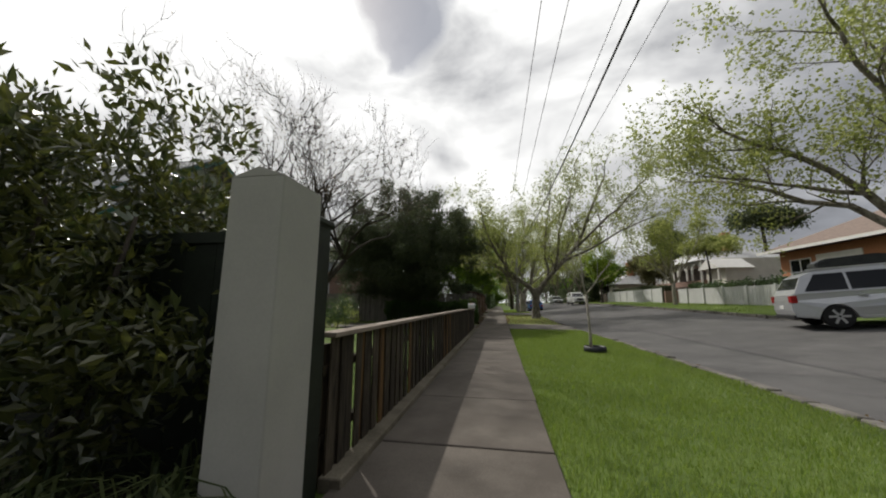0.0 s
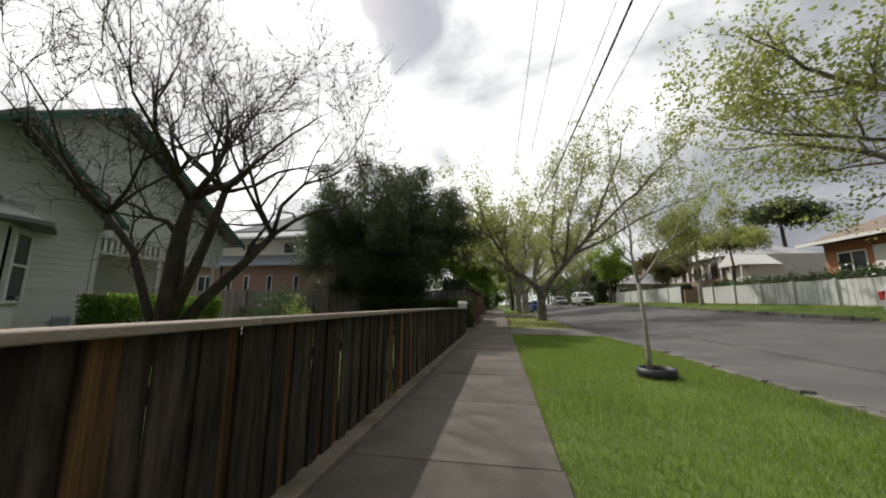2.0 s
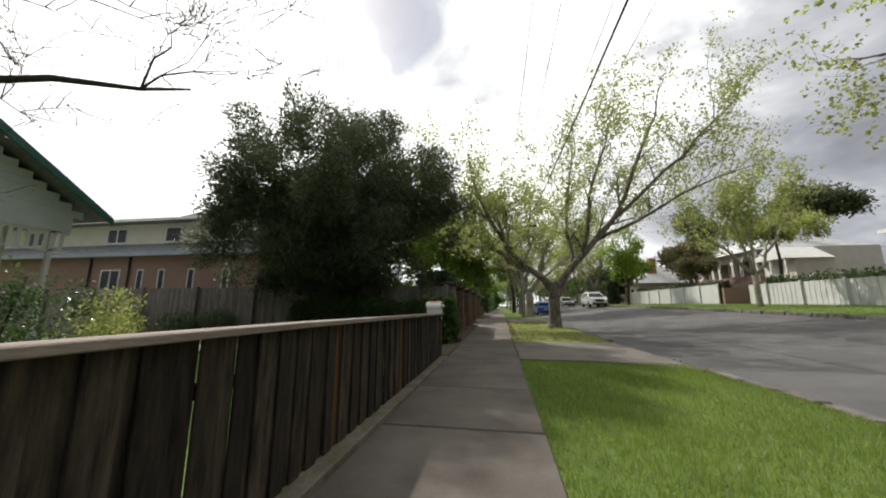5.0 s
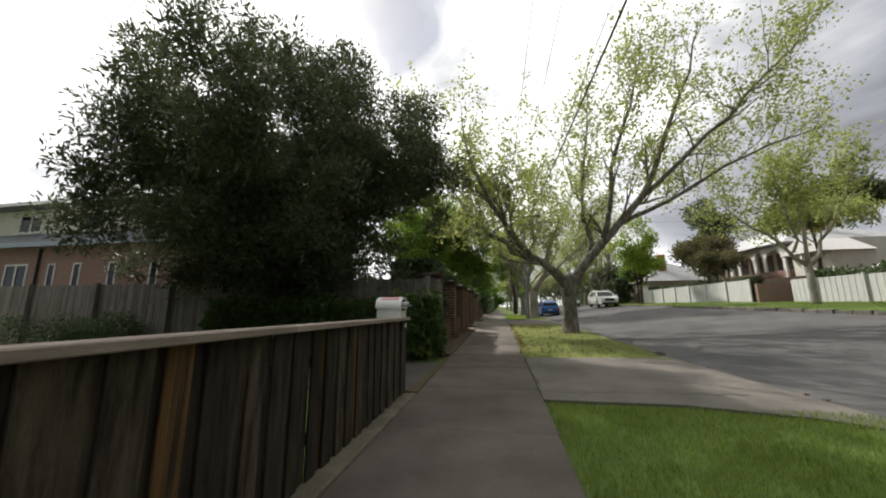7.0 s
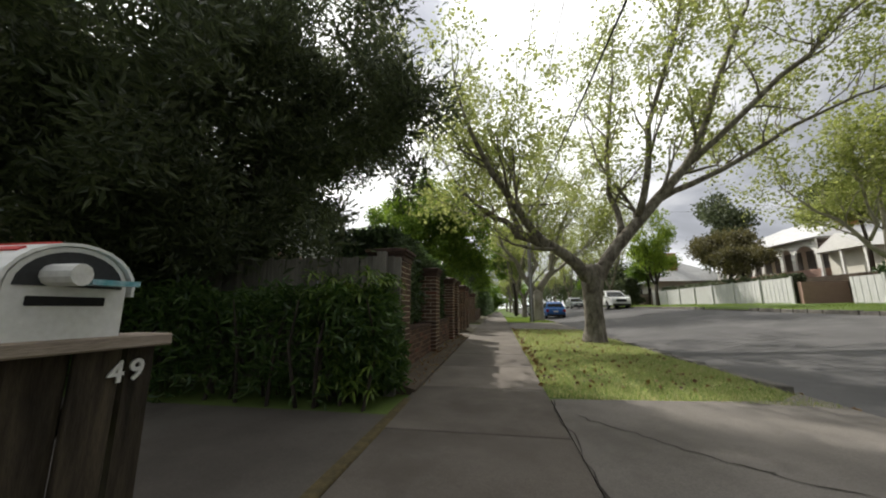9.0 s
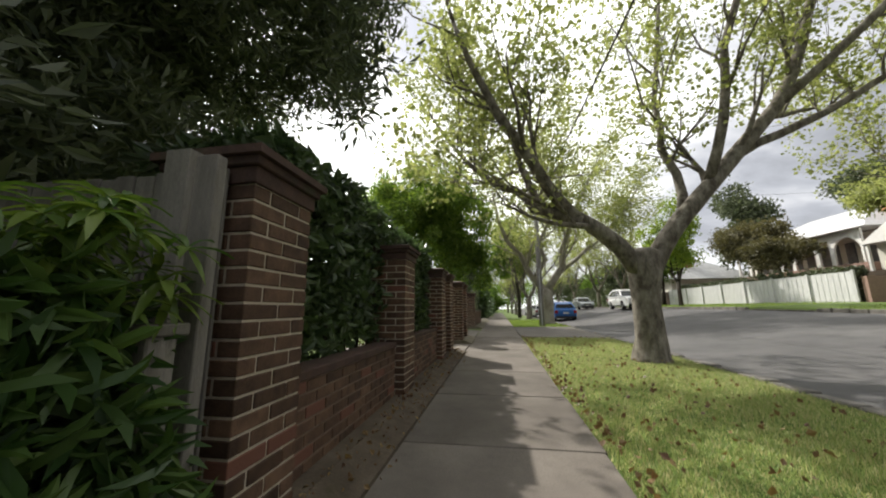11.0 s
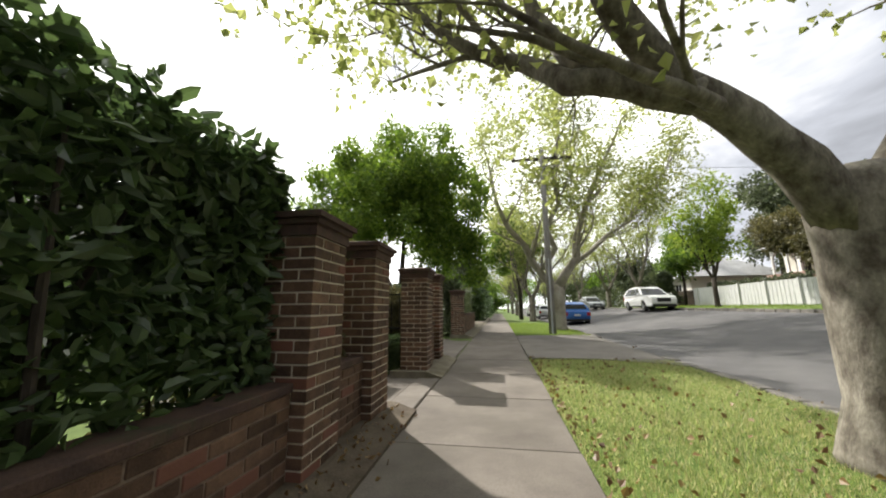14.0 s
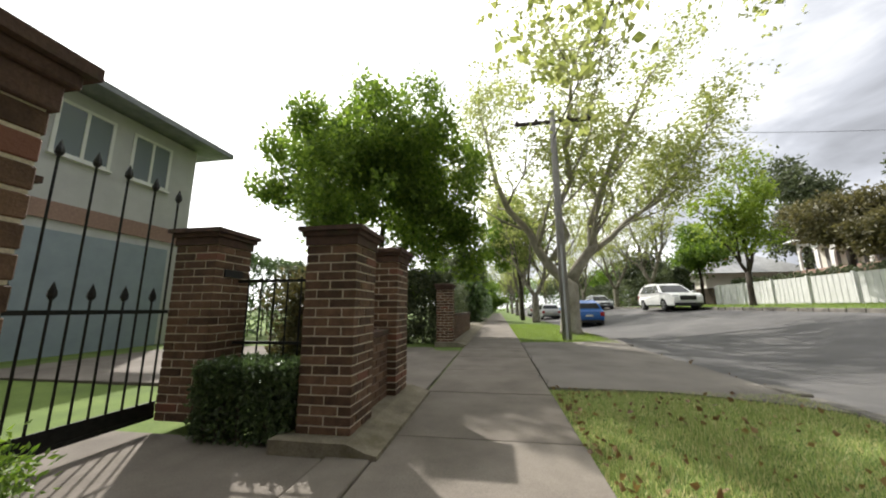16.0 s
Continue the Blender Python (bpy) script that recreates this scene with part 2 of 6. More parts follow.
def tube(points, radii, sides=8, bm=None, lump=0.0):
    """A tapering limb through points."""
    bm = bm or bmesh.new()
    rings = []
    pts = [Vector(p) for p in points]
    ref = Vector((0.3, 0.9, 0.2))
    for i, p in enumerate(pts):
        d = (pts[min(i + 1, len(pts) - 1)] - pts[max(i - 1, 0)]).normalized()
        if abs(d.dot(ref)) > 0.95:
            ref = Vector((0.9, 0.1, 0.3))
        u = d.cross(ref).normalized()
        v = d.cross(u)
        ring = []
        for k in range(sides):
            a = 2 * math.pi * k / sides
            r = radii[i] * (1 + (lump * noise.noise(p * 3 + Vector((math.cos(a), math.sin(a), i))) if lump else 0))
            ring.append(bm.verts.new(p + (u * math.cos(a) + v * math.sin(a)) * r))
        rings.append(ring)
    for a, b in zip(rings, rings[1:]):
        for k in range(sides):
            bm.faces.new((a[k], a[(k + 1) % sides], b[(k + 1) % sides], b[k]))
    bm.faces.new(rings[0][::-1])
    bm.faces.new(rings[-1])
    return bm


def leaves_mesh(name, centres, size, seed, shape=2.2, droop=0.0, fold=0.18, up=0.0, axis=None, oval=False):
    """Leaves as folded lozenges, one at each centre. size: (least, greatest) length."""
    rng = np.random.default_rng(seed)
    c = np.asarray(centres, dtype=float)
    k = len(c)
    d = rng.normal(size=(k, 3))
    if axis is not None:
        d = np.asarray(axis) + 0.5 * d
    d[:, 2] = d[:, 2] * (1 - abs(droop)) - droop + up
    d /= np.linalg.norm(d, axis=1)[:, None] + 1e-9
    s = np.cross(d, rng.normal(size=(k, 3)))
    s /= np.linalg.norm(s, axis=1)[:, None] + 1e-9
    nrm = np.cross(d, s)
    ln = rng.uniform(size[0], size[1], k)[:, None]
    w = ln / shape / 2
    if oval:
        # base, two pairs of edge points, tip, and two points on the midrib
        v = np.empty((k, 8, 3))
        v[:, 0] = c
        for j, (f, g) in enumerate(((0.28, 0.88), (0.68, 0.85))):
            v[:, 1 + j] = c + d * ln * f + s * w * g + nrm * ln * fold * 0.6
            v[:, 3 + j] = c + d * ln * f - s * w * g + nrm * ln * fold * 0.6
            v[:, 6 + j] = c + d * ln * f - nrm * ln * 0.03 * j
        v[:, 5] = c + d * ln - nrm * ln * 0.08
        i = (np.arange(k) * 8)[:, None]
        tri = ((0, 1, 6), (0, 6, 3), (1, 2, 7), (1, 7, 6), (6, 7, 4), (6, 4, 3), (2, 5, 7), (7, 5, 4))
        f = np.concatenate([i + np.array([t]) for t in tri], 1).reshape(-1, 3)
    else:
        v = np.empty((k, 5, 3))
        v[:, 0] = c
        v[:, 1] = c + d * ln * 0.42 + s * w + nrm * ln * fold
        v[:, 2] = c + d * ln
        v[:, 3] = c + d * ln * 0.42 - s * w + nrm * ln * fold
        v[:, 4] = c + d * ln * 0.42
        i = (np.arange(k) * 5)[:, None]
        f = np.concatenate([i + np.array([t]) for t in ((0, 1, 4), (0, 4, 3), (1, 2, 4), (4, 2, 3))], 1).reshape(-1, 3)
    me = bpy.data.meshes.new(name)
    me.from_pydata(v.reshape(-1, 3).tolist(), [], f.tolist())
    return me


def blob_points(count, blobs, seed, shell=0.55):
    """Points in a union of lumps (x, y, z, rx, ry, rz), thicker towards each lump's skin."""
    rng = np.random.default_rng(seed)
    vol = np.array([b[3] * b[4] * b[5] for b in blobs]) ** (2 / 3)
    out = []
    for b, share in zip(blobs, vol / vol.sum()):
        k = max(8, int(count * share))
        d = rng.normal(size=(k, 3))
        d /= np.linalg.norm(d, axis=1)[:, None]
        r = (shell + (1 - shell) * rng.random(k) ** 0.7)[:, None] * rng.uniform(0.82, 1.08, (k, 1))
        out.append(np.array(b[:3]) + d * r * np.array(b[3:]))
    return np.concatenate(out)


def rim(centre, radii, count, size, seed, low=-0.5):
    """Small lumps that break a crown's outline."""
    rng2 = np.random.default_rng(seed)
    out = []
    while len(out) < count:
        d = rng2.normal(size=3)
        d /= np.linalg.norm(d)
        if d[2] > low:
            s = size * rng2.uniform(0.6, 1.4)
            out.append((*(np.array(centre) + d * rng2.uniform(0.92, 1.12) * np.array(radii)), s, s, s * 1.1))
    return out


def tufts(centres, per, spread, seed):
    """Little sprays of leaves round each centre, with the way each leaf points."""
    rng2 = np.random.default_rng(seed)
    c = np.repeat(np.asarray(centres), per, 0)
    d = rng2.normal(size=c.shape)
    return c + d * spread, d + np.repeat(rng2.normal(size=(len(centres), 3)) * 0.8, per, 0)


def lumps(centre, radii, count, size, seed, low=-0.6):
    """Lumps over an ellipsoid, for an uneven crown."""
    rng = np.random.default_rng(seed)
    out = []
    while len(out) < count:
        d = rng.normal(size=3)
        d /= np.linalg.norm(d)
        if d[2] < low:
            continue
        r = rng.uniform(0.35, 0.92)
        s = size * rng.uniform(0.65, 1.3)
        out.append((*(np.array(centre) + d * r * np.array(radii)), s, s, s * rng.uniform(0.6, 0.9)))
    return out


def branch(start, way, length, radius, depth, rng, segs, tips, spread=0.6, lift=0.25, wig=0.16, kids=(2, 4)):
    """Grows a limb and its side limbs; segs takes (points, radii), tips the twig ends."""
    pts, rad = [Vector(start)], [radius]
    d = Vector(way).normalized()
    n = 4 if depth else 3
    for i in range(n):
        d = (d + Vector(rng.normal(size=3)) * wig + Vector((0, 0, lift * 0.3))).normalized()
        pts.append(pts[-1] + d * length / n)
        rad.append(radius * (1 - 0.72 * (i + 1) / n))
    segs.append((pts, rad, depth))
    if depth == 0:
        tips.extend(pts[1:])
        return
    if depth == 1:
        tips.extend(pts[2:])
    for _ in range(int(rng.integers(kids[0], kids[1] + 1))):
        k = int(rng.integers(1, n + 1))
        side = Vector(rng.normal(size=3))
        w = (d + (side - side.dot(d) * d).normalized() * spread * rng.uniform(0.7, 1.5) + Vector((0, 0, lift))).normalized()
        branch(pts[k], w, length * rng.uniform(0.5, 0.78), max(rad[k] * 0.62, 0.006), depth - 1, rng, segs, tips, spread, lift, wig, kids)


def base(y):
    """Height of the path at y."""
    return 0.0 if y < 12 else min(0.22, (y - 12) * 0.0085)


def rise(x, y):
    """How much higher the ground lies uphill of the near kerb."""
    r = max(0.0, x - 4.2) * (0.095 + 0.0019 * max(0.0, min(y, 60) - 13))
    return r / (1 + (r / 1.2) ** 4) ** 0.25


def height(x, y):
    return base(y) + rise(x, y)


def kerb_x(y):
    """The near kerb: the verge is narrower past the first driveway."""
    return 3.85 - 0.5 * min(1.0, max(0.0, (y - 12) / 8))


KERB_FAR = 11.6

# ---- ground, road, path ----
def strip(name, xs, ys, z_of, material, parent=None, label=""):
    """A sheet over a grid of places; z_of gives its height."""
    verts = [(xx(y) if callable(xx) else xx, y, z_of(xx(y) if callable(xx) else xx, y)) for y in ys for xx in xs]
    k = len(xs)
    faces = [(j * k + i, j * k + i + 1, (j + 1) * k + i + 1, (j + 1) * k + i) for j in range(len(ys) - 1) for i in range(k - 1)]
    me = bpy.data.meshes.new(name)
    me.from_pydata(verts, [], faces)
    me.shade_smooth()
    return link(name, me, material, parent, label)


def ground_z(x, y):
    if kerb_x(y) + 0.02 < x < KERB_FAR - 0.02:
        return height(x, y) - 0.22
    return height(x, y) - 0.035 + (0.012 * noise.noise(Vector((x * 0.9, y * 0.9, 0))) if abs(x) < 40 else 0)


GY = [-900, -200, -60, -25, -12] + [-6 + 0.6 * i for i in range(125)] + [72, 80, 90, 105, 130, 180, 300, 900]
GX = [-900, -250, -80, -40, -25, -18, -14, -11, -9, -7, -5.5, -4, -3, -2.2, -1.6, -1.2, -0.4, 0.3, 0.8, 1.4, 2.0, 2.6, 3.1, lambda y: kerb_x(y), lambda y: kerb_x(y) + 0.04, 5, 6, 7, 8, 9, 10, 11, KERB_FAR - 0.04, KERB_FAR, 12.2, 13, 14, 15, 16, 18, 20, 24, 30, 40, 60, 120, 300, 900]
ground = tagged(strip("ground", GX, GY, ground_z, M_GRASS), "mown green lawn and nature strips beside the street", "ground", kind="structure")
RY = [-40 + 1.5 * i for i in range(100)] + [125, 150, 200]
road = tagged(strip("road", [lambda y: kerb_x(y) + 0.2, 5, 6, 7, 8, 9, 10, 11, KERB_FAR - 0.15], RY, lambda x, y: height(x, y) - 0.13, M_ASPHALT), "worn grey asphalt road rising away from the kerb", "road", kind="structure")

pavement = thing("pavement", "weathered grey concrete footpath of long slabs", "footpath", kind="structure")
PATH_L, PATH_R = -1.16, 0.43


def slab(x0, x1, y0, y1, z, name="slab", parent=None, tilt=0.0, material=None):
    bm = box(x0, x1, y0 + 0.006, y1 - 0.006, -0.10, 0, 0.008)
    for v in bm.verts:
        v.co.z += base(v.co.y) + z + tilt * (v.co.x - x0)
    return part(name, bm, material or M_PATH, parent or pavement)


rng = np.random.default_rng(5)
y = -6.0
while y < 95:
    step = 1.52 if y < 40 else 3.0
    slab(PATH_L, PATH_R + rng.uniform(-0.012, 0.012), y, y + step, rng.uniform(-0.004, 0.004), material=M_PATH_DARK if y < 18.5 else M_PATH)
    y += step

kerb = thing("kerb", "uneven bluestone kerb stones along the road edge", "kerb", kind="structure")
stones = [box(-0.1, 0.1, -0.29, 0.29, -0.2, 0.0, 0.018) for _ in range(3)]
stone_meshes = []
for i, bm in enumerate(stones):
    for v in bm.verts:
        v.co += Vector((noise.noise(v.co * 5 + Vector((i, 0, 0))), noise.noise(v.co * 5 + Vector((9, i, 0))), noise.noise(v.co * 4 + Vector((0, 5, i))))) * 0.018
    me = bpy.data.meshes.new("kerb_stone")
    bm.to_mesh(me)
    bm.free()
    me.materials.append(M_KERB)
    stone_meshes.append(me)
for side in (0, 1):
    y = -3.0
    while y < 75:
        gap = 15.6 < y < 20.2 or 31.2 < y < 36.2 if side == 0 else 33 < y < 37 or 10 < y < 16
        x = kerb_x(y) + 0.1 if side == 0 else KERB_FAR - 0.08
        st = link("kerb_stone", stone_meshes[int(rng.integers(3))], M_KERB, kerb)
        st.matrix_basis = pose(x + rng.uniform(-0.015, 0.015), y, height(x, y) + (-0.095 if gap else 0.0) + rng.uniform(-0.015, 0.01), rng.uniform(-1.5, 1.5), rng.uniform(-2, 2), rng.uniform(-2, 2))
        y += 0.61

# driveway crossings
crossing = thing("driveway", "stained concrete driveway crossing the nature strip", "driveway", kind="structure")


def drive_sheet(outline_left, outline_right, name="crossing_slab", parent=None, material=None, z=0.0):
    """Concrete between two edges, each a list of (x, y); thick enough to stand proud of the lawn."""
    bm = bmesh.new()
    top, low = [], []
    for (xa, ya), (xb, yb) in zip(outline_left, outline_right):
        row_t, row_l = [], []
        for k in range(9):
            f = k / 8
            x, yy = xa + (xb - xa) * f, ya + (yb - ya) * f
            edge = kerb_x(yy)
            zz = base(yy) + z - 0.012 * max(0.0, min(1.0, (x - edge + 1.3) / 1.3)) - 0.10 * max(0.0, min(1.0, (x - edge - 0.02) / 0.25))
            row_t.append(bm.verts.new((x, yy, zz)))
            row_l.append(bm.verts.new((x, yy, zz - 0.12)))
        top.append(row_t)
        low.append(row_l)
    n = len(top)
    for j in range(n - 1):
        for k in range(8):
            bm.faces.new((top[j][k], top[j][k + 1], top[j + 1][k + 1], top[j + 1][k]))
    for row_t, row_l in ((top[0], low[0]), (top[-1], low[-1])):
        for k in range(8):
            bm.faces.new((row_t[k], row_t[k + 1], row_l[k + 1], row_l[k]))
    for k in (0, 8):
        for j in range(n - 1):
            bm.faces.new((top[j][k], top[j + 1][k], low[j + 1][k], low[j][k]))
    return part(name, bm, material or M_PATH, parent or crossing)


M_DRIVE = mat("drive_concrete", (0.115, 0.104, 0.09), (0.185, 0.168, 0.147), 0.9, 0.9, 0.35, 90, spots=(0.095, 0.084, 0.07))
drive_sheet([(0.437, 16.35), (1.9, 16.35), (2.9, 16.1), (3.6, 15.7), (3.95, 15.3)], [(0.437, 19.45), (1.9, 19.6), (2.9, 19.8), (3.38, 20.2), (3.7, 20.7)], material=M_DRIVE)
drive_sheet([(0.437, 30.9), (1.9, 30.85), (2.9, 30.5), (3.36, 30.2), (3.65, 29.8)], [(0.437, 36.6), (1.9, 36.8), (2.9, 37.3), (3.36, 37.8), (3.65, 38.4)], material=M_DRIVE)
M_CRACK = mat("crack_dirt", (0.02, 0.017, 0.014), (0.045, 0.038, 0.03), 20, 0.95, 0.3, 90)
cr = np.random.default_rng(17)
for (xa, ya), (xb, yb) in (((0.5, 16.7), (2.9, 16.9)), ((0.6, 18.9), (1.5, 17.9)), ((1.5, 17.9), (3.0, 17.2)), ((0.5, 33.0), (3.0, 32.4)), ((0.44, 16.5), (0.45, 19.4)), ((0.44, 31.0), (0.45, 36.4))):
    bm, n = bmesh.new(), 18
    side_a, side_b = [], []
    for i in range(n + 1):
        f = i / n
        wig, w = cr.normal(0, 0.022), cr.uniform(0.003, 0.010)
        d = Vector((xb - xa, yb - ya, 0)).normalized()
        p = Vector((xa + (xb - xa) * f, ya + (yb - ya) * f, 0)) + Vector((-d.y, d.x, 0)) * wig
        p.z = base(p.y) - 0.012 * max(0.0, min(1.0, (p.x - kerb_x(p.y) + 1.3) / 1.3)) + 0.005
        side_a.append(bm.verts.new(p + Vector((-d.y, d.x, 0)) * w))
        side_b.append(bm.verts.new(p - Vector((-d.y, d.x, 0)) * w))
    for i in range(n):
        bm.faces.new((side_a[i], side_a[i + 1], side_b[i + 1], side_b[i]))
    part("crack", bm, M_CRACK, crossing, "dark crack filled with dirt")
drive_in = thing("driveway", "dark concrete driveway beside a low hedge", "driveway", kind="structure")
# darker concrete tone for the slabs inside the property
M_DRIVE_DARK = mat("dark_drive_concrete", (0.062, 0.054, 0.046), (0.105, 0.094, 0.08), 0.8, 0.8, 0.35, 90, spots=(0.05, 0.044, 0.036))
part("drive_slab", box(-7.0, PATH_L - 0.012, 16.5, 18.7, -0.1, 0.045, 0.01), M_DRIVE_DARK, drive_in)
part("drive_slab", box(-22.0, -7.02, 15.6, 18.7, -0.1, 0.04, 0.01), M_DRIVE_DARK, drive_in)
part("gutter_strip", box(-1.19, -1.09, 16.4, 19.25, -0.05, 0.062, 0.01), mat("leafy_gutter", (0.062, 0.05, 0.026), (0.115, 0.09, 0.04), 14, 0.95, 0.6, 50), drive_in)
gate_drive = thing("driveway", "pale concrete entrance slab before the iron gate", "driveway", kind="structure")
part("drive_slab", box(-4.4, -1.53, 26.5, 28.72, 0.0, 0.135, 0.01), M_PATH, gate_drive)
part("drive_slab", box(-9.5, -1.2, 30.4, 35.4, 0.0, 0.165, 0.01), M_PATH, gate_drive)
far_drive = thing("driveway", "pale concrete driveway crossing the far verge", "driveway", kind="structure")
for ya, yb in ((9.5, 15.5), (33.5, 36.5)):
    part("drive_slab", bm := box(KERB_FAR - 0.2, 22, ya, yb, 0, 0.01), M_PATH, far_drive)
    for v in far_drive.children[-1].data.vertices:
        v.co.z += height(v.co.x, v.co.y) - (0.08 if v.co.x < 12 else 0.0)

# raised concrete plinth before the brick fence
part("apron", box(-1.52, PATH_L - 0.008, 26.7, 28.5, 0.0, 0.15, 0.01), M_PATH, gate_drive)
plinth = thing("plinth", "mossy raised concrete plinth below the brick fence", "plinth", kind="structure")
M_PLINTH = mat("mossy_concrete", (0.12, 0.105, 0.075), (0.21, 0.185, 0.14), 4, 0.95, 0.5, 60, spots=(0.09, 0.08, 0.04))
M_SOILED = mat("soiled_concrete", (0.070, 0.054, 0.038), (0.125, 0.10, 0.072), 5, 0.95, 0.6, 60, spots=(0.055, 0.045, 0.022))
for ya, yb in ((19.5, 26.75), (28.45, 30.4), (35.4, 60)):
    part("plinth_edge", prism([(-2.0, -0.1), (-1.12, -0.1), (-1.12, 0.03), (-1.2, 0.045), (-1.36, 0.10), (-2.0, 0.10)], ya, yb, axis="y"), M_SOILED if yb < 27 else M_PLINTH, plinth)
    for v in plinth.children[-1].data.vertices:
        v.co.z += base(v.co.y)

# ---- timber paling fence ----
FENCE_X = -1.22


def fence_lift(y):
    """How far the fence top stands above its end at the driveway."""
    return 0.05 * max(0.0, min(1.0, (16.4 - y) / 6))


fence = thing("fence", "low weathered brown timber paling fence with capping rail", "fence")
pal_meshes = []
for i in range(5):
    w = (0.10, 0.118, 0.132, 0.145, 0.11)[i]
    bm = box(-0.008, 0.008, -w / 2, w / 2, 0, 0.9, 0.003)
    for v in bm.verts:
        v.co.y += 0.006 * noise.noise(Vector((v.co.y * 3, v.co.z * 2, i * 7)))
    me = bpy.data.meshes.new("paling")
    bm.to_mesh(me)
    bm.free()
    me.materials.append(M_PALING)
    pal_meshes.append(me)
WIDTHS = (0.10, 0.118, 0.132, 0.145, 0.11)
y, k, kind = 2.38, 0, 0
while y < 16.28:
    p = link("paling", pal_meshes[kind], M_PALING, fence)
    if rng.random() < 0.09:
        p.material_slots[0].link = "OBJECT"
        p.material_slots[0].material = M_ORANGEPAL
    p.matrix_basis = pose(FENCE_X + (0.0, -0.019)[k % 2], y, 0.035 + rng.uniform(-0.008, 0.008) + base(y), 0, rng.uniform(-0.5, 0.5), 0) @ pose(0, 0, 0, rng.uniform(-0.6, 0.6), 0, rng.uniform(-2, 2)) @ Matrix.Diagonal((1, 1, 1 + fence_lift(y) / 0.9, 1))
    after = int(rng.integers(5))
    y += (WIDTHS[kind] + WIDTHS[after]) / 2 - rng.uniform(0.006, 0.034) + (0.045 if k == 3 else 0.0)
    k, kind = k + 1, after
y = 2.3
while y < 16.3:
    e = min(y + 2.9, 16.36)
    bm = box(FENCE_X - 0.085, FENCE_X + 0.055, y + 0.002, e, 0.935, 0.972, 0.005)
    for v in bm.verts:
        v.co.z += fence_lift(v.co.y)
    part("capping_rail", bm, M_RAIL, fence, "silvery grey weathered capping board")
    for z in (0.25, 0.72):
        part("rail", box(FENCE_X - 0.075, FENCE_X - 0.03, y, e, z, z + 0.07), M_PALING, fence)
    part("fence_post", box(FENCE_X - 0.15, FENCE_X - 0.05, y + 0.02, y + 0.12, -0.1, 0.933), M_PALING, fence)
    y = e
part("fence_post", box(FENCE_X - 0.10, FENCE_X + 0.0, 16.27, 16.35, -0.1, 0.933), M_PALING, fence)
part("fence_plinth", box(FENCE_X - 0.03, FENCE_X + 0.14, 2.3, 16.33, -0.05, 0.06, 0.008), M_PLINTH, fence, "low concrete edging under the palings")

# white gate pillar and the dark post behind it
pillar = thing("gate_pillar", "smooth white rendered square gate pillar beside the path", "pillar")
part("shaft", box(-1.41, -1.09, 1.49, 1.86, -0.1, 1.90, 0.006), mat("white_render", (0.40, 0.39, 0.36), (0.45, 0.44, 0.405), 2, 0.8, 0.1, 60, speck=0.08), pillar)
part("pillar_cap", prism([(-1.41, 1.90), (-1.09, 1.90), (-1.25, 1.955)], 1.49, 1.86, axis="y"), mat("white_render_cap", (0.40, 0.39, 0.36), (0.45, 0.44, 0.405), 2, 0.8, 0.1, 60, speck=0.08), pillar)
post = thing("gate_post", "tall dark green painted timber gate post", "post")
part("shaft", box(-1.40, -1.22, 1.96, 2.24, -0.1, 1.78, 0.006), M_DARKGREEN, post)
part("post_cap", box(-1.42, -1.20, 1.94, 2.26, 1.78, 1.83, 0.012), M_DARKGREEN, post)
screen = thing("side_fence", "dark green solid boundary fence behind shrubs", "fence")
for i in range(22):
    part("board", box(-1.5 - 0.26 * (i + 1), -1.5 - 0.26 * i - 0.006, 2.08, 2.11, -0.05, 1.72), M_DARKGREEN, screen)
part("rail", box(-7.3, -1.4, 2.05, 2.08, 1.66, 1.74), M_DARKGREEN, screen)

# ---- letterbox on the fence end ----
letterbox = thing("letterbox", "white letterbox with barrel roof and red streaks on the fence rail", "letterbox", at=(-1.31, 16.08, 0.972))
M_BOXW = mat("white_enamel", (0.70, 0.70, 0.68), (0.78, 0.78, 0.76), 4, 0.4, 0.05, 60)
bm = bmesh.new()
ring = [(-0.125, 0.0), (0.125, 0.0), (0.125, 0.13)] + [(0.125 * math.cos(radians(a)), 0.13 + 0.105 * math.sin(radians(a))) for a in range(15, 180, 15)] + [(-0.125, 0.13)]
prism(ring, -0.16, 0.13, bm, "x")
part("body", bm, M_BOXW, letterbox)
outer = [(0.142 * math.cos(radians(a)), 0.128 + 0.117 * math.sin(radians(a))) for a in range(-8, 189, 14)]
inner = [(0.134 * math.cos(radians(a)), 0.128 + 0.109 * math.sin(radians(a))) for a in range(188, -9, -14)]
part("roof", prism(outer + inner, -0.175, 0.14, axis="x"), M_BOXW, letterbox, "white sheet-metal barrel roof")
part("mail_slot", box(0.128, 0.134, -0.085, 0.075, 0.085, 0.108, 0.002), mat("slot_black", (0.01, 0.01, 0.01), (0.02, 0.02, 0.02), 5, 0.7, 0), letterbox, "dark slot")
bm = bmesh.new()
arc = [(0.112 * math.cos(radians(a)), 0.132 + 0.09 * math.sin(radians(a))) for a in range(0, 181, 15)]
part("front_recess", prism(arc, 0.128, 0.133, bm, "x"), mat("recess_dark", (0.02, 0.021, 0.022), (0.04, 0.042, 0.045), 4, 0.4, 0), letterbox, "dark hooded opening")
bm = bmesh.new()
tube([(0.10, -0.05, 0.158), (0.20, -0.03, 0.16)], [0.028, 0.028], 12, bm)
part("paper_roll", bm, mat("rolled_paper", (0.6, 0.6, 0.58), (0.74, 0.73, 0.7), 20, 0.7, 0.1), letterbox, "rolled newspaper end")
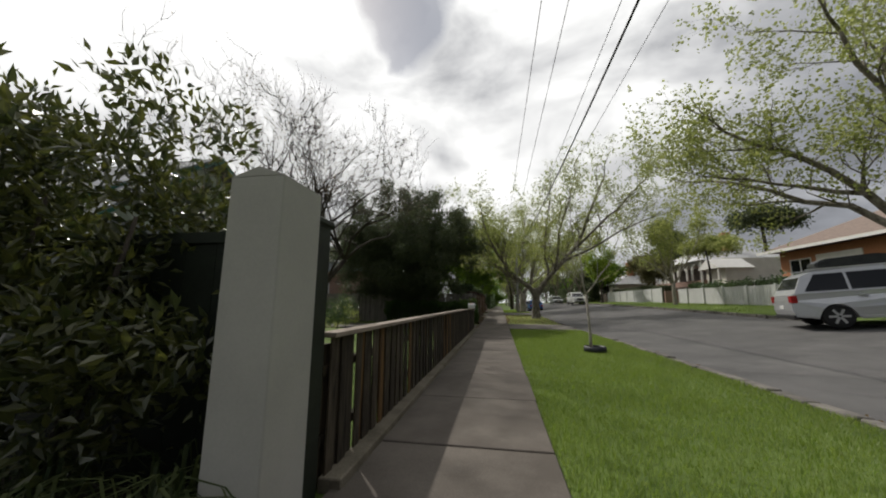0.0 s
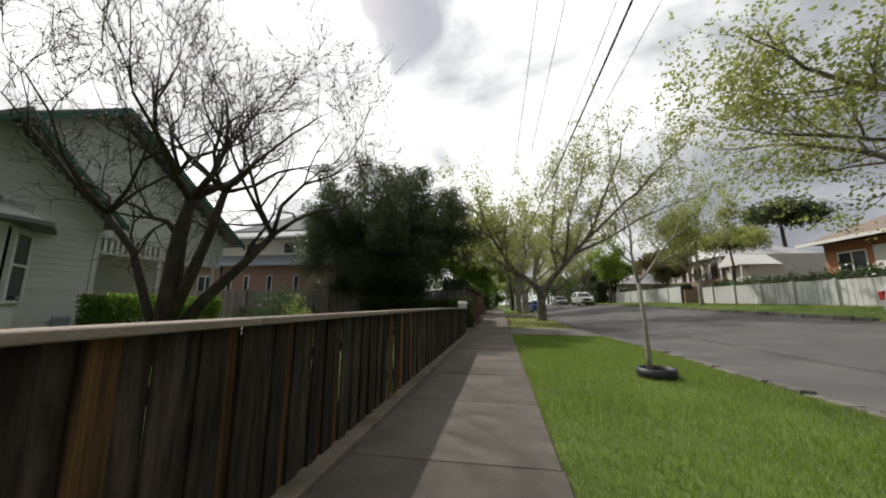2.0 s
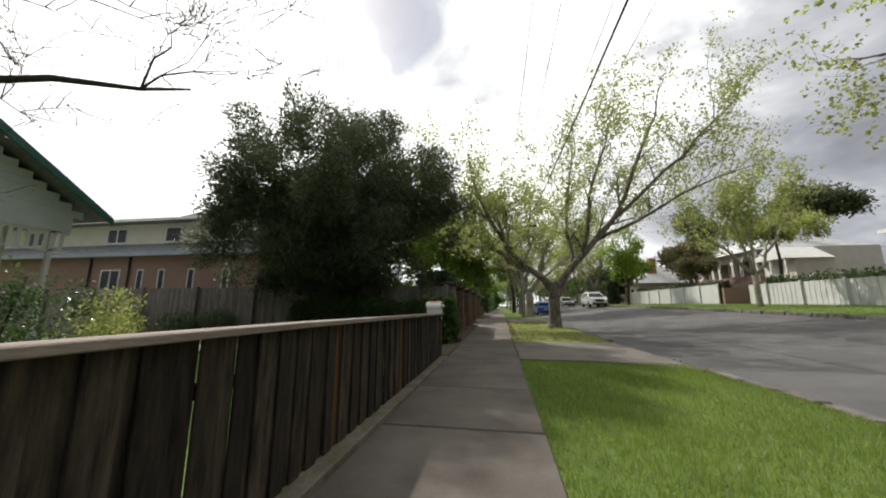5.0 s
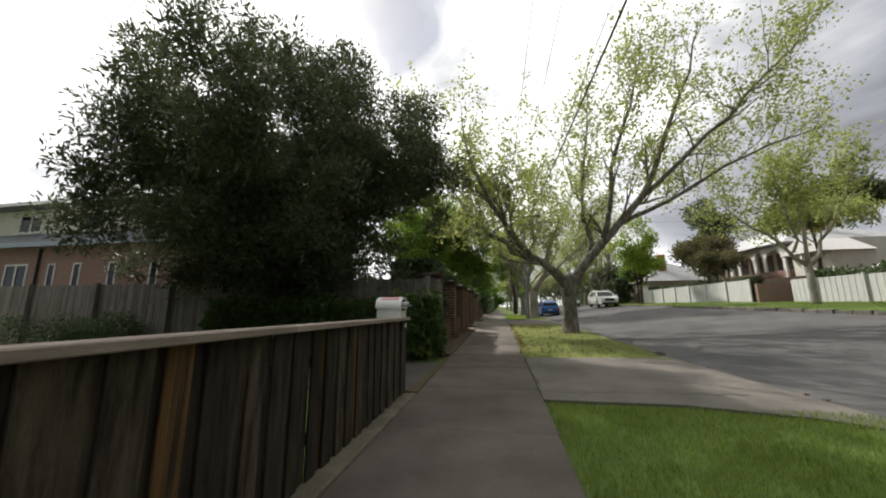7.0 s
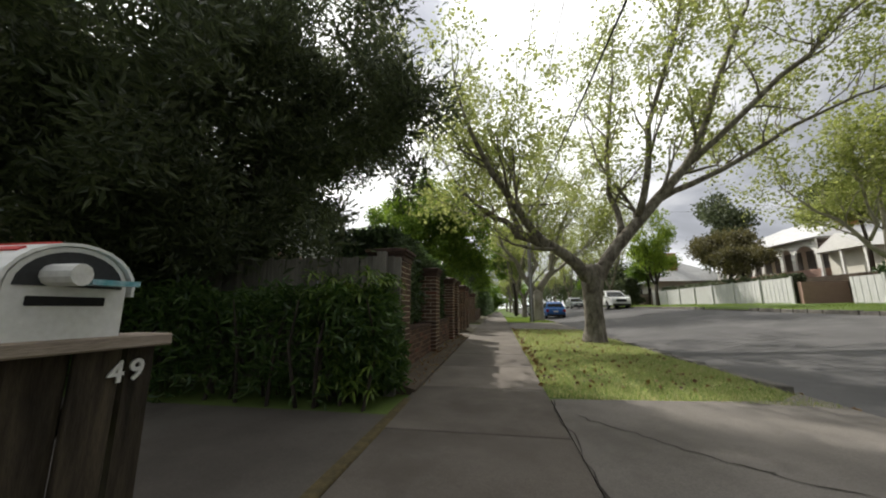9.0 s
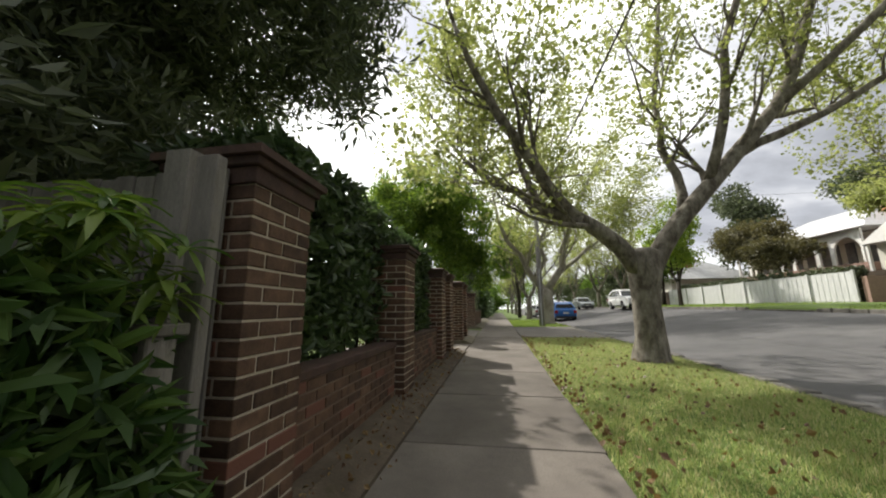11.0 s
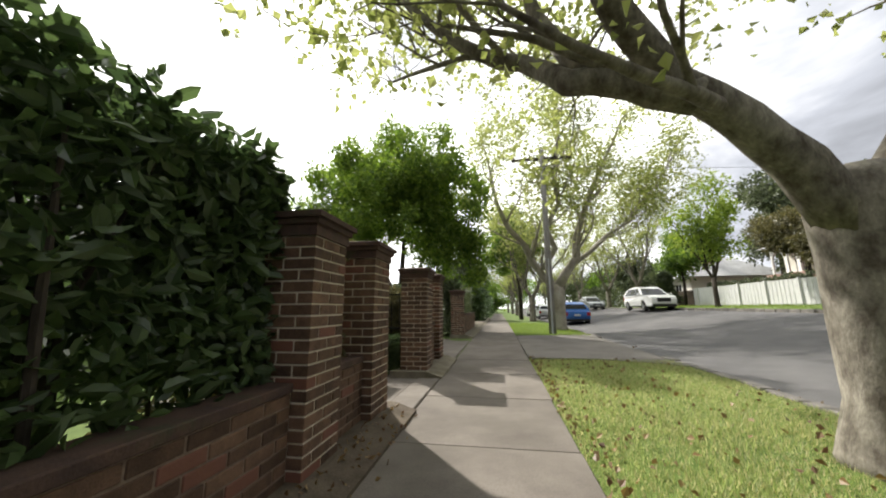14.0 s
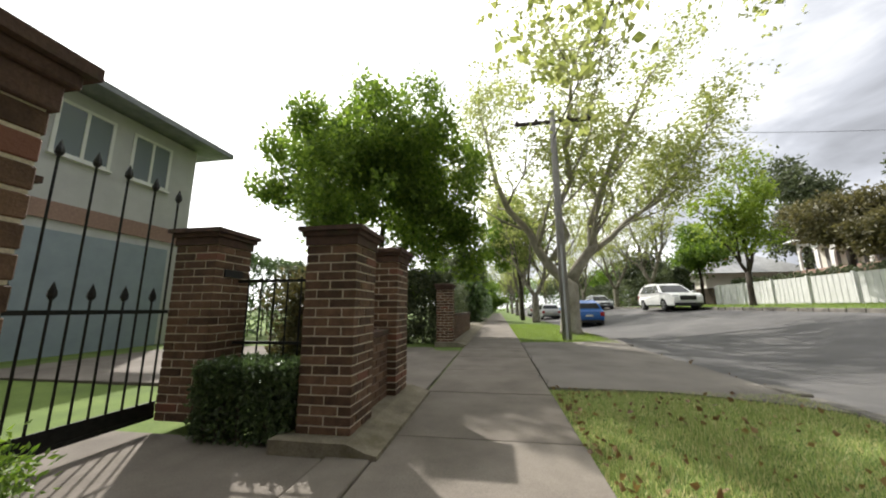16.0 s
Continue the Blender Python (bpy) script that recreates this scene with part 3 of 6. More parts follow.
part("bag", prism([(0.10, -0.02), (0.19, 0.0), (0.21, 0.10), (0.11, 0.10)], 0.138, 0.152), mat("blue_plastic", (0.1, 0.35, 0.42), (0.55, 0.7, 0.75), 18, 0.3, 0), letterbox, "pale blue plastic wrap")
M_RED = mat("red_paint", (0.55, 0.05, 0.05), (0.7, 0.1, 0.09), 6, 0.5, 0)
for a0 in (70, 98, 126):
    bm = bmesh.new()
    r0, r1 = 0.144, 0.1445
    o = [(r1 * math.cos(radians(a0 + d)), 0.13 + (r1 - 0.025) * math.sin(radians(a0 + d))) for d in (0, 4, 8)]
    i = [(0.95 * r0 * math.cos(radians(a0 + d)), 0.13 + 0.95 * (r0 - 0.025) * math.sin(radians(a0 + d))) for d in (8, 4, 0)]
    part("red_stripe", prism(o + i, -0.12, 0.10, bm, "x"), M_RED, letterbox, "red streak")
number = thing("house_number", "white metal house number 49 on the fence end", "sign", at=(FENCE_X + 0.015, 16.21, 0.84), turn=0)
for i, ch in enumerate("49"):
    cu = bpy.data.curves.new("digit", "FONT")
    cu.body, cu.size, cu.extrude, cu.offset = ch, 0.085, 0.003, 0.0015
    cu.materials.append(M_BOXW)
    d = new("digit", cu)
    d.parent = number
    d.matrix_basis = pose(0.004, i * 0.056, 0, 90, 0, 90)

# ---- brick piers, walls ----
BL, BH, BD, COURSE = 0.227, 0.066, 0.11, 0.078
brick_long = bpy.data.meshes.new("brick")
bm = box(-BL / 2, BL / 2, -BD / 2, BD / 2, 0, BH, 0.004)
bm.to_mesh(brick_long)
bm.free()
brick_long.materials.append(M_BRICK)
brick_head = bpy.data.meshes.new("brick")
bm = box(-BD / 2, BD / 2, -BD / 2, BD / 2, 0, BH, 0.004)
bm.to_mesh(brick_head)
bm.free()
brick_head.materials.append(M_BRICK)


def lay(parent, x, y, z, turn, mesh=None):
    o = link("brick", mesh or brick_long, M_BRICK, parent)
    o.matrix_basis = pose(x + rng.uniform(-0.0015, 0.0015), y + rng.uniform(-0.0015, 0.0015), z, 0, 0, turn + rng.uniform(-0.4, 0.4))


def pier(cx, cy, label, courses=20, cap=True, half=0.235):
    """A square pier two bricks wide with a stepped cap."""
    z0 = base(cy) + 0.10 - 0.02
    t = thing("brick_pier", label, "pillar", at=(cx, cy, z0), group="brick fence piers")
    core = box(-half + 0.007, half - 0.007, -half + 0.007, half - 0.007, 0, courses * COURSE, 0, None)
    part("mortar", core, M_MORTAR, t, "pale sandy mortar")
    e = half - BD / 2
    for c in range(courses):
        z = c * COURSE + 0.006
        if c % 2:
            for s in (-1, 1):
                lay(t, -0.12, s * e, z, 0), lay(t, 0.12, s * e, z, 0)
                lay(t, s * e, 0, z, 90)
        else:
            for s in (-1, 1):
                lay(t, s * e, -0.12, z, 90), lay(t, s * e, 0.12, z, 90)
                lay(t, 0, s * e, z, 0)
    top = courses * COURSE
    if cap:
        part("cap_course", box(-half - 0.012, half + 0.012, -half - 0.012, half + 0.012, top, top + 0.08, 0.004), M_CAP, t, "soldier course below the cap")
        part("cap_course", box(-half - 0.035, half + 0.035, -half - 0.035, half + 0.035, top + 0.08, top + 0.125, 0.006), M_CAP, t, "projecting brick course")
        b2 = bmesh.new()
        hw = half + 0.06
        lo = [b2.verts.new((sx * hw, sy * hw, top + 0.125)) for sx, sy in ((-1, -1), (1, -1), (1, 1), (-1, 1))]
        mid = [b2.verts.new((sx * hw, sy * hw, top + 0.165)) for sx, sy in ((-1, -1), (1, -1), (1, 1), (-1, 1))]
        hi = [b2.verts.new((sx * 0.12, sy * 0.12, top + 0.205)) for sx, sy in ((-1, -1), (1, -1), (1, 1), (-1, 1))]
        b2.faces.new(lo[::-1]), b2.faces.new(hi)
        for a, b in ((lo, mid), (mid, hi)):
            for i in range(4):
                b2.faces.new((a[i], a[(i + 1) % 4], b[(i + 1) % 4], b[i]))
        part("cap_stone", b2, M_CAP, t, "dark weathered flat cap")
    return t


def low_wall(x, y0, y1, label, courses=7, along="y"):
    """A low brick wall between piers; its street face lies at x."""
    ym = (y0 + y1) / 2
    t = thing("brick_wall", label, "wall", at=(x, ym, base(ym) + 0.08), group="low brick walls")
    ln = y1 - y0
    part("mortar", box(-0.22, -0.007, -ln / 2, ln / 2, 0, courses * COURSE), M_MORTAR_DARK, t, "brown mortar")
    for c in range(courses):
        yy = -ln / 2 + (0.12 if c % 2 else 0.0)
        while yy < ln / 2 - 0.05:
            e = min(yy + 0.23, ln / 2)
            if e - yy > 0.2:
                lay(t, -BD / 2, (yy + e) / 2, c * COURSE + 0.006, 90)
            elif e - yy > 0.09:
                lay(t, -BD / 2, yy + 0.055, c * COURSE + 0.006, 90, brick_head)
            yy += 0.24
    part("coping", box(-0.23, 0.012, -ln / 2, ln / 2, courses * COURSE + 0.004, courses * COURSE + 0.06, 0.006), M_CAP, t, "dark brick coping")
    return t


PX = -1.4 - 0.235
piers = [20.05, 22.59, 25.21, 26.34, 28.84, 30.05]
for py in piers:
    pier(PX, py, "dark clinker brick fence pier with a stepped cap")
low_wall(-1.5, 20.29, 22.33, "low dark brick wall between fence piers")
low_wall(-1.5, 22.81, 24.97, "low dark brick wall between fence piers")
low_wall(-1.5, 25.45, 26.15, "short low dark brick wall between fence piers")
low_wall(-1.5, 29.08, 29.81, "short low dark brick wall between fence piers", 9)
pier(-1.75, 35.85, "brick pier beyond the second driveway", 19)
low_wall(-1.52, 36.12, 41.9, "low red brick wall beyond the second driveway", 9)

# ---- trees ----
def limbs_mesh(segs, sides=(5, 6, 8, 10)):
    bm = bmesh.new()
    for pts, rad, depth in segs:
        tube(pts, rad, sides[min(depth, 3)], bm)
    return bm


def around(tips, per, spread, seed):
    rng2 = np.random.default_rng(seed)
    t = np.array([tuple(p) for p in tips])
    c = np.repeat(t, max(1, per // 4), 0)
    c = c + rng2.normal(size=c.shape) * spread
    if per < 4:
        return c
    c = np.repeat(c, 4, 0)
    return c + rng2.normal(size=c.shape) * 0.07


def plane_tree(seed, at, trunk, limbs, bark, leaf, label, twigs=3, per=5, leaf_size=(0.06, 0.14), leaf_spread=0.22, sides_from=0.35, side_len=2.0, kids=(2, 3), lift=0.3, side_n=5):
    """A street tree: trunk points with radii, given main limbs, grown side limbs and leaves."""
    r = np.random.default_rng(seed)
    t = thing("tree", label, "tree", at=at)
    bm = tube([p for p, _ in trunk], [q for _, q in trunk], 18, None, 0.22)
    part("trunk", bm, bark, t, smooth=True)
    segs, tips = [], []
    for given, r0, r1 in limbs:
        # bend each limb a little between its given points
        pts = [Vector(given[0])]
        for a, b in zip(given, given[1:]):
            a, b = Vector(a), Vector(b)
            sway = (b - a).length * (0.05 if r0 < 0.2 else 0.02)
            pts += [a.lerp(b, 0.5) + Vector(r.normal(size=3)) * sway, b]
        n = len(pts)
        rad = [r0 + (r1 - r0) * i / (n - 1) for i in range(n)]
        part("limb", tube(pts, rad, 10, None, 0.12), bark, t, smooth=True)
        for j in range(side_n):
            f = sides_from + (1 - sides_from) * (j + r.random()) / side_n
            k = min(int(f * (n - 1)), n - 2)
            g = f * (n - 1) - k
            a, b = Vector(pts[k]), Vector(pts[k + 1])
            p = a.lerp(b, g)
            d = (b - a).normalized()
            side = Vector(r.normal(size=3))
            w = d * 0.7 + (side - side.dot(d) * d).normalized() * 0.8 + Vector((0, 0, lift))
            rr = rad[k] * 0.45
            branch(p, w, side_len * r.uniform(0.7, 1.25), rr, twigs - 1, r, segs, tips, 0.65, lift, 0.17, kids)
        branch(pts[-1], Vector(pts[-1]) - Vector(pts[-2]), side_len, r1, twigs - 1, r, segs, tips, 0.65, lift, 0.17, kids)
    tagged(part("branchwork", limbs_mesh(segs), bark, t, smooth=True), kind="stuff")
    if per:
        me = leaves_mesh("crown", around(tips, per, leaf_spread, seed + 1), leaf_size, seed + 2, 1.25, 0.25)
        link("crown", me, leaf, t, "sparse fresh yellow-green spring leaves")
    return t


# the big plane tree on the second verge
plane_tree(11, (2.67, 26.0, base(26) - 0.08),
           [((0, 0, 0), 0.40), ((0, 0, 0.12), 0.34), ((0.0, 0, 0.5), 0.287), ((0.01, 0, 1.1), 0.278), ((0.03, 0, 1.6), 0.288), ((0.05, 0, 1.95), 0.34), ((0.05, 0, 2.2), 0.33), ((0.05, 0, 2.32), 0.2)],
           [([(-0.08, -0.03, 1.85), (-0.42, -0.12, 2.36), (-0.86, -0.26, 2.7), (-1.38, -0.38, 3.02), (-2.17, -0.92, 3.96), (-2.85, -1.22, 4.96), (-3.35, -1.42, 6.0), (-3.7, -1.5, 7.0)], 0.205, 0.045),
            ([(-1.2, -0.34, 2.9), (-1.65, -0.3, 3.1), (-2.12, -0.14, 3.28), (-2.5, 0.3, 3.9), (-2.98, 0.3, 4.1), (-3.5, 0.4, 4.6), (-4.1, 0.5, 5.4)], 0.16, 0.04),
            ([(0.2, 0, 1.95), (0.6, 0, 2.6), (1.2, 0, 3.3), (2.0, 0, 4.2), (3.0, 0, 5.3), (3.8, 0.1, 6.8), (4.5, 0.1, 8.6), (5.2, 0.1, 10.2)], 0.215, 0.06),
            ([(0.9, 0, 3.0), (1.0, 0.2, 4.0), (0.9, 0.4, 5.2), (1.1, 0.6, 7.0), (1.4, 0.7, 8.8)], 0.11, 0.04),
            ([(2.0, 0, 4.2), (3.2, 0.3, 4.8), (4.8, 0.4, 5.6), (6.4, 0.5, 6.6), (8.2, 0.4, 7.4)], 0.11, 0.04),
            ([(3.0, 0, 5.3), (4.4, -0.5, 6.6), (6.0, -0.9, 8.0), (7.4, -1.2, 9.6)], 0.10, 0.04),
            ([(-1.95, -0.22, 3.2), (-2.28, 0.2, 4.28), (-2.4, 0.3, 4.9), (-2.75, 0.3, 5.6), (-3.3, 0.35, 6.6)], 0.10, 0.04),
            ([(-2.98, 0.3, 4.1), (-2.6, 1.0, 4.6), (-1.9, 1.9, 4.95), (-1.0, 2.6, 5.05)], 0.05, 0.025),
            ([(1.5, 0, 3.7), (1.7, -0.4, 4.9), (1.8, -0.6, 6.4), (2.4, -0.8, 8.2), (2.9, -0.8, 9.8)], 0.11, 0.04)],
           M_PLANE, L_PLANE, "large plane tree with forked trunk and sparse spring leaves", 3, 8, (0.06, 0.15), 0.25, 0.3, 2.1, (3, 4), 0.3, 8)

# street tree past the pole with a pale curving trunk, and trees on down the avenue
avenue_limbs = [([(0, 0, 1.9), (-0.7, 0.2, 3.2), (-1.5, 0.3, 5.0), (-2.0, 0.3, 7.4)], 0.17, 0.06),
                ([(0, 0, 1.9), (0.7, 0.0, 3.3), (1.0, -0.2, 5.4), (1.9, -0.2, 8.2)], 0.18, 0.06),
                ([(0.5, 0, 2.9), (1.8, 0.3, 4.4), (3.2, 0.4, 6.2)], 0.10, 0.05),
                ([(-0.4, 0, 2.8), (-0.3, -0.6, 4.6), (0.0, -0.9, 7.0), (0.2, -1.0, 8.8)], 0.11, 0.05)]
avenue_trunk = [((0, 0, 0), 0.34), ((0, 0, 0.2), 0.27), ((0, 0, 1.0), 0.24), ((0, 0, 1.8), 0.25), ((0, 0, 2.1), 0.15)]
pale_tree = plane_tree(21, (2.7, 40.3, 0.15), avenue_trunk, avenue_limbs, M_PALEBARK, L_PLANE, "plane tree with pale mottled limbs behind the pole", 3, 18, (0.06, 0.135), 0.28, 0.25, 2.1, (3, 4), 0.3, 7)
pale_tree.scale = (1.5, 1.4, 1.08)
avenue_tree = plane_tree(31, (2.6, 52.0, 0.15), avenue_trunk, avenue_limbs, M_PLANE, L_PLANE, "plane tree in the avenue with thin spring foliage", 3, 7, (0.10, 0.22), 0.35, 0.2, 2.2, (3, 4), 0.3, 6)
avenue_tree["group"] = "avenue trees"
for x, y, turn in ((2.4, 64, 70), (2.6, 77, 160), (2.5, 92, 250), (12.9, 57, 120), (12.9, 66, 200), (12.8, 80, 300), (12.6, 95, 30), (2.2, 112, 30), (12.4, 118, 80)):
    copy_thing(avenue_tree, pose(x, y, height(x, y) - 0.05, 0, 0, turn))

# far verge trees
side_limbs = [([(0, 0, 1.7), (-0.8, 0.1, 2.7), (-1.8, 0.2, 3.6), (-2.8, 0.2, 4.6)], 0.09, 0.03),
              ([(0, 0, 1.7), (0.7, 0.1, 2.9), (1.6, 0.1, 4.2), (2.3, 0.1, 5.6)], 0.09, 0.03),
              ([(0, 0, 1.7), (-0.1, -0.2, 3.2), (0.1, -0.3, 4.9), (0.2, -0.3, 6.4)], 0.09, 0.03),
              ([(-0.5, 0, 2.4), (-0.9, -0.6, 3.6), (-1.3, -0.9, 5.0)], 0.06, 0.03)]
side_trunk = [((0, 0, 0), 0.19), ((0, 0, 0.2), 0.15), ((-0.02, 0, 1.0), 0.13), ((0, 0, 1.85), 0.13)]
plane_tree(41, (13.9, 29.7, height(13.9, 29.7) - 0.06), side_trunk, side_limbs, M_PALEBARK, L_PLANE, "young plane tree with pale trunk on the far verge", 3, 8, (0.07, 0.16), 0.26, 0.2, 1.5, (3, 4), 0.3, 6)
slim_limbs = [([(x * 0.55, y * 0.55, z) for x, y, z in pts], ra, rb) for pts, ra, rb in side_limbs]
plane_tree(43, (13.0, 45.9, height(13, 45.9) - 0.06), side_trunk, slim_limbs, M_BARK, leaf_mat("bright_leaf", (0.12, 0.18, 0.03), (0.25, 0.31, 0.06), 0.5), "small upright street tree with fresh green leaves", 3, 12, (0.10, 0.2), 0.3, 0.2, 1.1)
# the tree that overhangs the road
over_limbs = [([(0, 0, 2.2), (-1.2, 0.3, 4.2), (-2.8, 0.8, 6.0), (-4.6, 1.2, 7.2)], 0.16, 0.05),
              ([(0, 0, 2.2), (-0.9, 1.2, 4.0), (-2.2, 2.8, 5.2), (-3.4, 4.2, 6.2)], 0.14, 0.05),
              ([(0, 0, 2.2), (0.4, 0.2, 4.6), (0.6, 0.4, 7.5), (0.3, 0.6, 9.6)], 0.15, 0.05),
              ([(0, 0, 2.2), (-1.0, -1.0, 4.4), (-2.4, -2.0, 6.6), (-3.6, -2.4, 8.4)], 0.14, 0.05),
              ([(-1.2, 0.3, 4.2), (-1.8, 1.6, 4.9), (-3.2, 2.4, 5.6), (-4.8, 2.6, 5.9)], 0.09, 0.03)]
plane_tree(45, (13.6, 12.8, height(13.6, 12.8) - 0.06), avenue_trunk, over_limbs, M_PLANE, L_PLANE, "tall plane tree overhanging the road with yellow-green leaves", 3, 8, (0.075, 0.16), 0.3, 0.25, 2.1, (3, 4), 0.2, 8)

# staked sapling in a plastic ring
sap = plane_tree(51, (2.36, 9.62, -0.02), [((0, 0, 0), 0.045), ((0.0, 0, 0.4), 0.036), ((-0.01, 0, 0.9), 0.032), ((-0.05, 0, 1.5), 0.03)],
                 [([(-0.05, 0, 1.48), (-0.12, 0, 2.0), (-0.2, 0, 2.8), (-0.3, 0.05, 4.2)], 0.026, 0.008),
                  ([(-0.05, 0, 1.5), (0.2, 0, 1.8), (0.6, 0.05, 2.3), (0.95, 0.1, 3.1)], 0.02, 0.007),
                  ([(-0.1, 0, 1.8), (-0.4, 0.0, 2.1), (-0.8, -0.05, 2.6), (-1.0, -0.1, 3.1)], 0.016, 0.006)],
                 M_PALEBARK, L_PLANE, "thin pale young street tree with few leaves", 2, 1, (0.035, 0.07), 0.10, 0.2, 0.8, (1, 2), 0.35, 5)
tyre = thing("tree_ring", "black plastic watering ring around the young tree", "tree ring", at=(2.46, 9.62, -0.03))
bm = bmesh.new()
prof = [(0.27, 0), (0.285, 0.06), (0.27, 0.15), (0.24, 0.15), (0.245, 0.05), (0.24, 0)]
rings = [[bm.verts.new((p * math.cos(a), p * math.sin(a), z)) for p, z in prof] for a in [2 * math.pi * k / 28 for k in range(28)]]
for i in range(28):
    for j in range(len(prof)):
        bm.faces.new((rings[i][j], rings[(i + 1) % 28][j], rings[(i + 1) % 28][(j + 1) % 6], rings[i][(j + 1) % 6]))
part("ring_wall", bm, mat("black_plastic", (0.02, 0.022, 0.024), (0.04, 0.042, 0.045), 8, 0.5, 0.1, 40), tyre, smooth=True)
bm = bmesh.new()
bmesh.ops.create_circle(bm, cap_ends=True, radius=0.25, segments=24, matrix=Matrix.Translation((0, 0, 0.07)))
part("mulch", bm, mat("mulch", (0.05, 0.032, 0.022), (0.12, 0.075, 0.05), 30, 0.95, 0.8, 80), tyre)

# bare spreading tree in the first garden
r0 = np.random.default_rng(61)
bare = thing("tree", "spreading nearly bare garden tree with small buds", "tree", at=(-6.3, 9.15, -0.05))
bare.scale = (1.1, 1.1, 1.12)
stems = [([(0, 0, 0), (-0.02, 0, 0.5), (0.02, 0, 1.3), (0.0, 0.05, 2.2), (0.1, 0.1, 2.9)], 0.20, 0.10),
         ([(0.05, 0.05, 0.3), (0.35, 0.4, 1.1), (0.75, 0.8, 1.8), (1.1, 1.1, 2.4)], 0.12, 0.07),
         ([(-0.05, 0.02, 0.2), (-0.25, -0.15, 1.0), (-0.5, -0.3, 1.9), (-0.9, -0.5, 2.5)], 0.08, 0.05),
         ([(0.05, -0.02, 0.6), (0.3, 0.1, 1.5), (0.55, 0.15, 2.3), (0.8, 0.1, 3.0)], 0.11, 0.06)]
segs, tips = [], []
for pts, ra, rb in stems:
    rad = [ra + (rb - ra) * i / (len(pts) - 1) for i in range(len(pts))]
    part("stem", tube(pts, rad, 12, None, 0.15), M_BARK, bare, smooth=True)
    for k in range(5):
        a = k * 1.257 + r0.uniform(-0.5, 0.5)
        o = Vector((math.cos(a), math.sin(a), r0.uniform(0.45, 1.8)))
        branch(pts[-1], o, r0.uniform(1.9, 2.7), rb * 0.7, 4, r0, segs, tips, 0.7, 0.2, 0.22, (3, 4))
    branch(pts[-2], Vector((r0.uniform(-1, 1), r0.uniform(-1, 1), 0.4)), 1.6, rb * 0.6, 3, r0, segs, tips, 0.7, 0.12, 0.24, (3, 4))
tagged(part("branchwork", limbs_mesh(segs, (3, 3, 4, 6)), M_BARK, bare, smooth=True), kind="stuff")
link("crown", leaves_mesh("crown", around(tips[::2], 1, 0.05, 62), (0.02, 0.05), 63, 1.6), L_BUD, bare, "scattered pale buds")


def shrub(name, label, category, blobs, count, size, leaf, seed, stems=(), at=(0, 0, 0), shape=2.2, bark=None, droop=0.0, shell=0.55, up=0.0, spray=7):
    t = thing(name, label, category, at=at)
    c, d = tufts(blob_points(count // spray, blobs, seed, shell), spray, size[1] * 0.55, seed + 3)
    link("foliage", leaves_mesh("foliage", c, size, seed + 1, shape, droop, 0.12, up, d), leaf, t)
    for pts, ra, rb in stems:
        part("stem", tube(pts, [ra + (rb - ra) * i / (len(pts) - 1) for i in range(len(pts))], 8, None, 0.1), bark or M_BARK, t, smooth=True)
    return t


# dark evergreen beside the driveway
ev_blobs = lumps((0.0, -0.3, 4.6), (4.6, 4.2, 3.9), 110, 0.75, 71, -0.95) + [(0.1, -0.3, 7.7, 1.5, 1.3, 1.1), (0.0, 0.1, 5.0, 3.4, 2.8, 2.8), (-0.4, 0, 3.0, 3.8, 2.8, 1.6)] + rim((0.0, -0.3, 4.6), (4.1, 3.8, 3.7), 60, 0.45, 73, -0.6) + lumps((2.5, 2.6, 6.2), (1.7, 1.7, 1.3), 16, 0.6, 74, -1) + lumps((0.6, -1.15, 1.95), (3.6, 0.45, 0.5), 26, 0.42, 77, -1)
shrub("tree", "dense dark evergreen tree beside the driveway", "tree", ev_blobs, 175000, (0.09, 0.19), L_DARK, 72,
      [([(0, 0, -0.1), (0.05, 0, 1.2), (0.3, 0, 2.6), (0.8, 0.1, 4.5)], 0.22, 0.08), ([(0.0, 0, 0.3), (-0.5, 0.1, 1.6), (-1.2, 0.2, 3.4)], 0.16, 0.06), ([(0.05, 0, 0.8), (0.9, -0.2, 2.2), (2.0, -0.4, 3.8)], 0.13, 0.04), ([(0.1, 0, 0.9), (0.2, 0.5, 2.6), (0.2, 0.8, 4.6)], 0.13, 0.05)],
      (-5.75, 20.4, 0.0), 3.4, shell=0.3, spray=16, up=0.35)
shrub("shrub", "dark understorey shrubs behind the driveway fence", "shrub", lumps((-6.0, 20.8, 1.6), (4.0, 0.7, 1.1), 30, 0.6, 75, -0.8), 22000, (0.06, 0.13), L_DARK, 76, [([(-6, 20.8, 0), (-6, 20.8, 1.5)], 0.05, 0.02), ([(-3.5, 20.8, 0), (-3.4, 20.8, 1.5)], 0.05, 0.02)], shape=2.4)

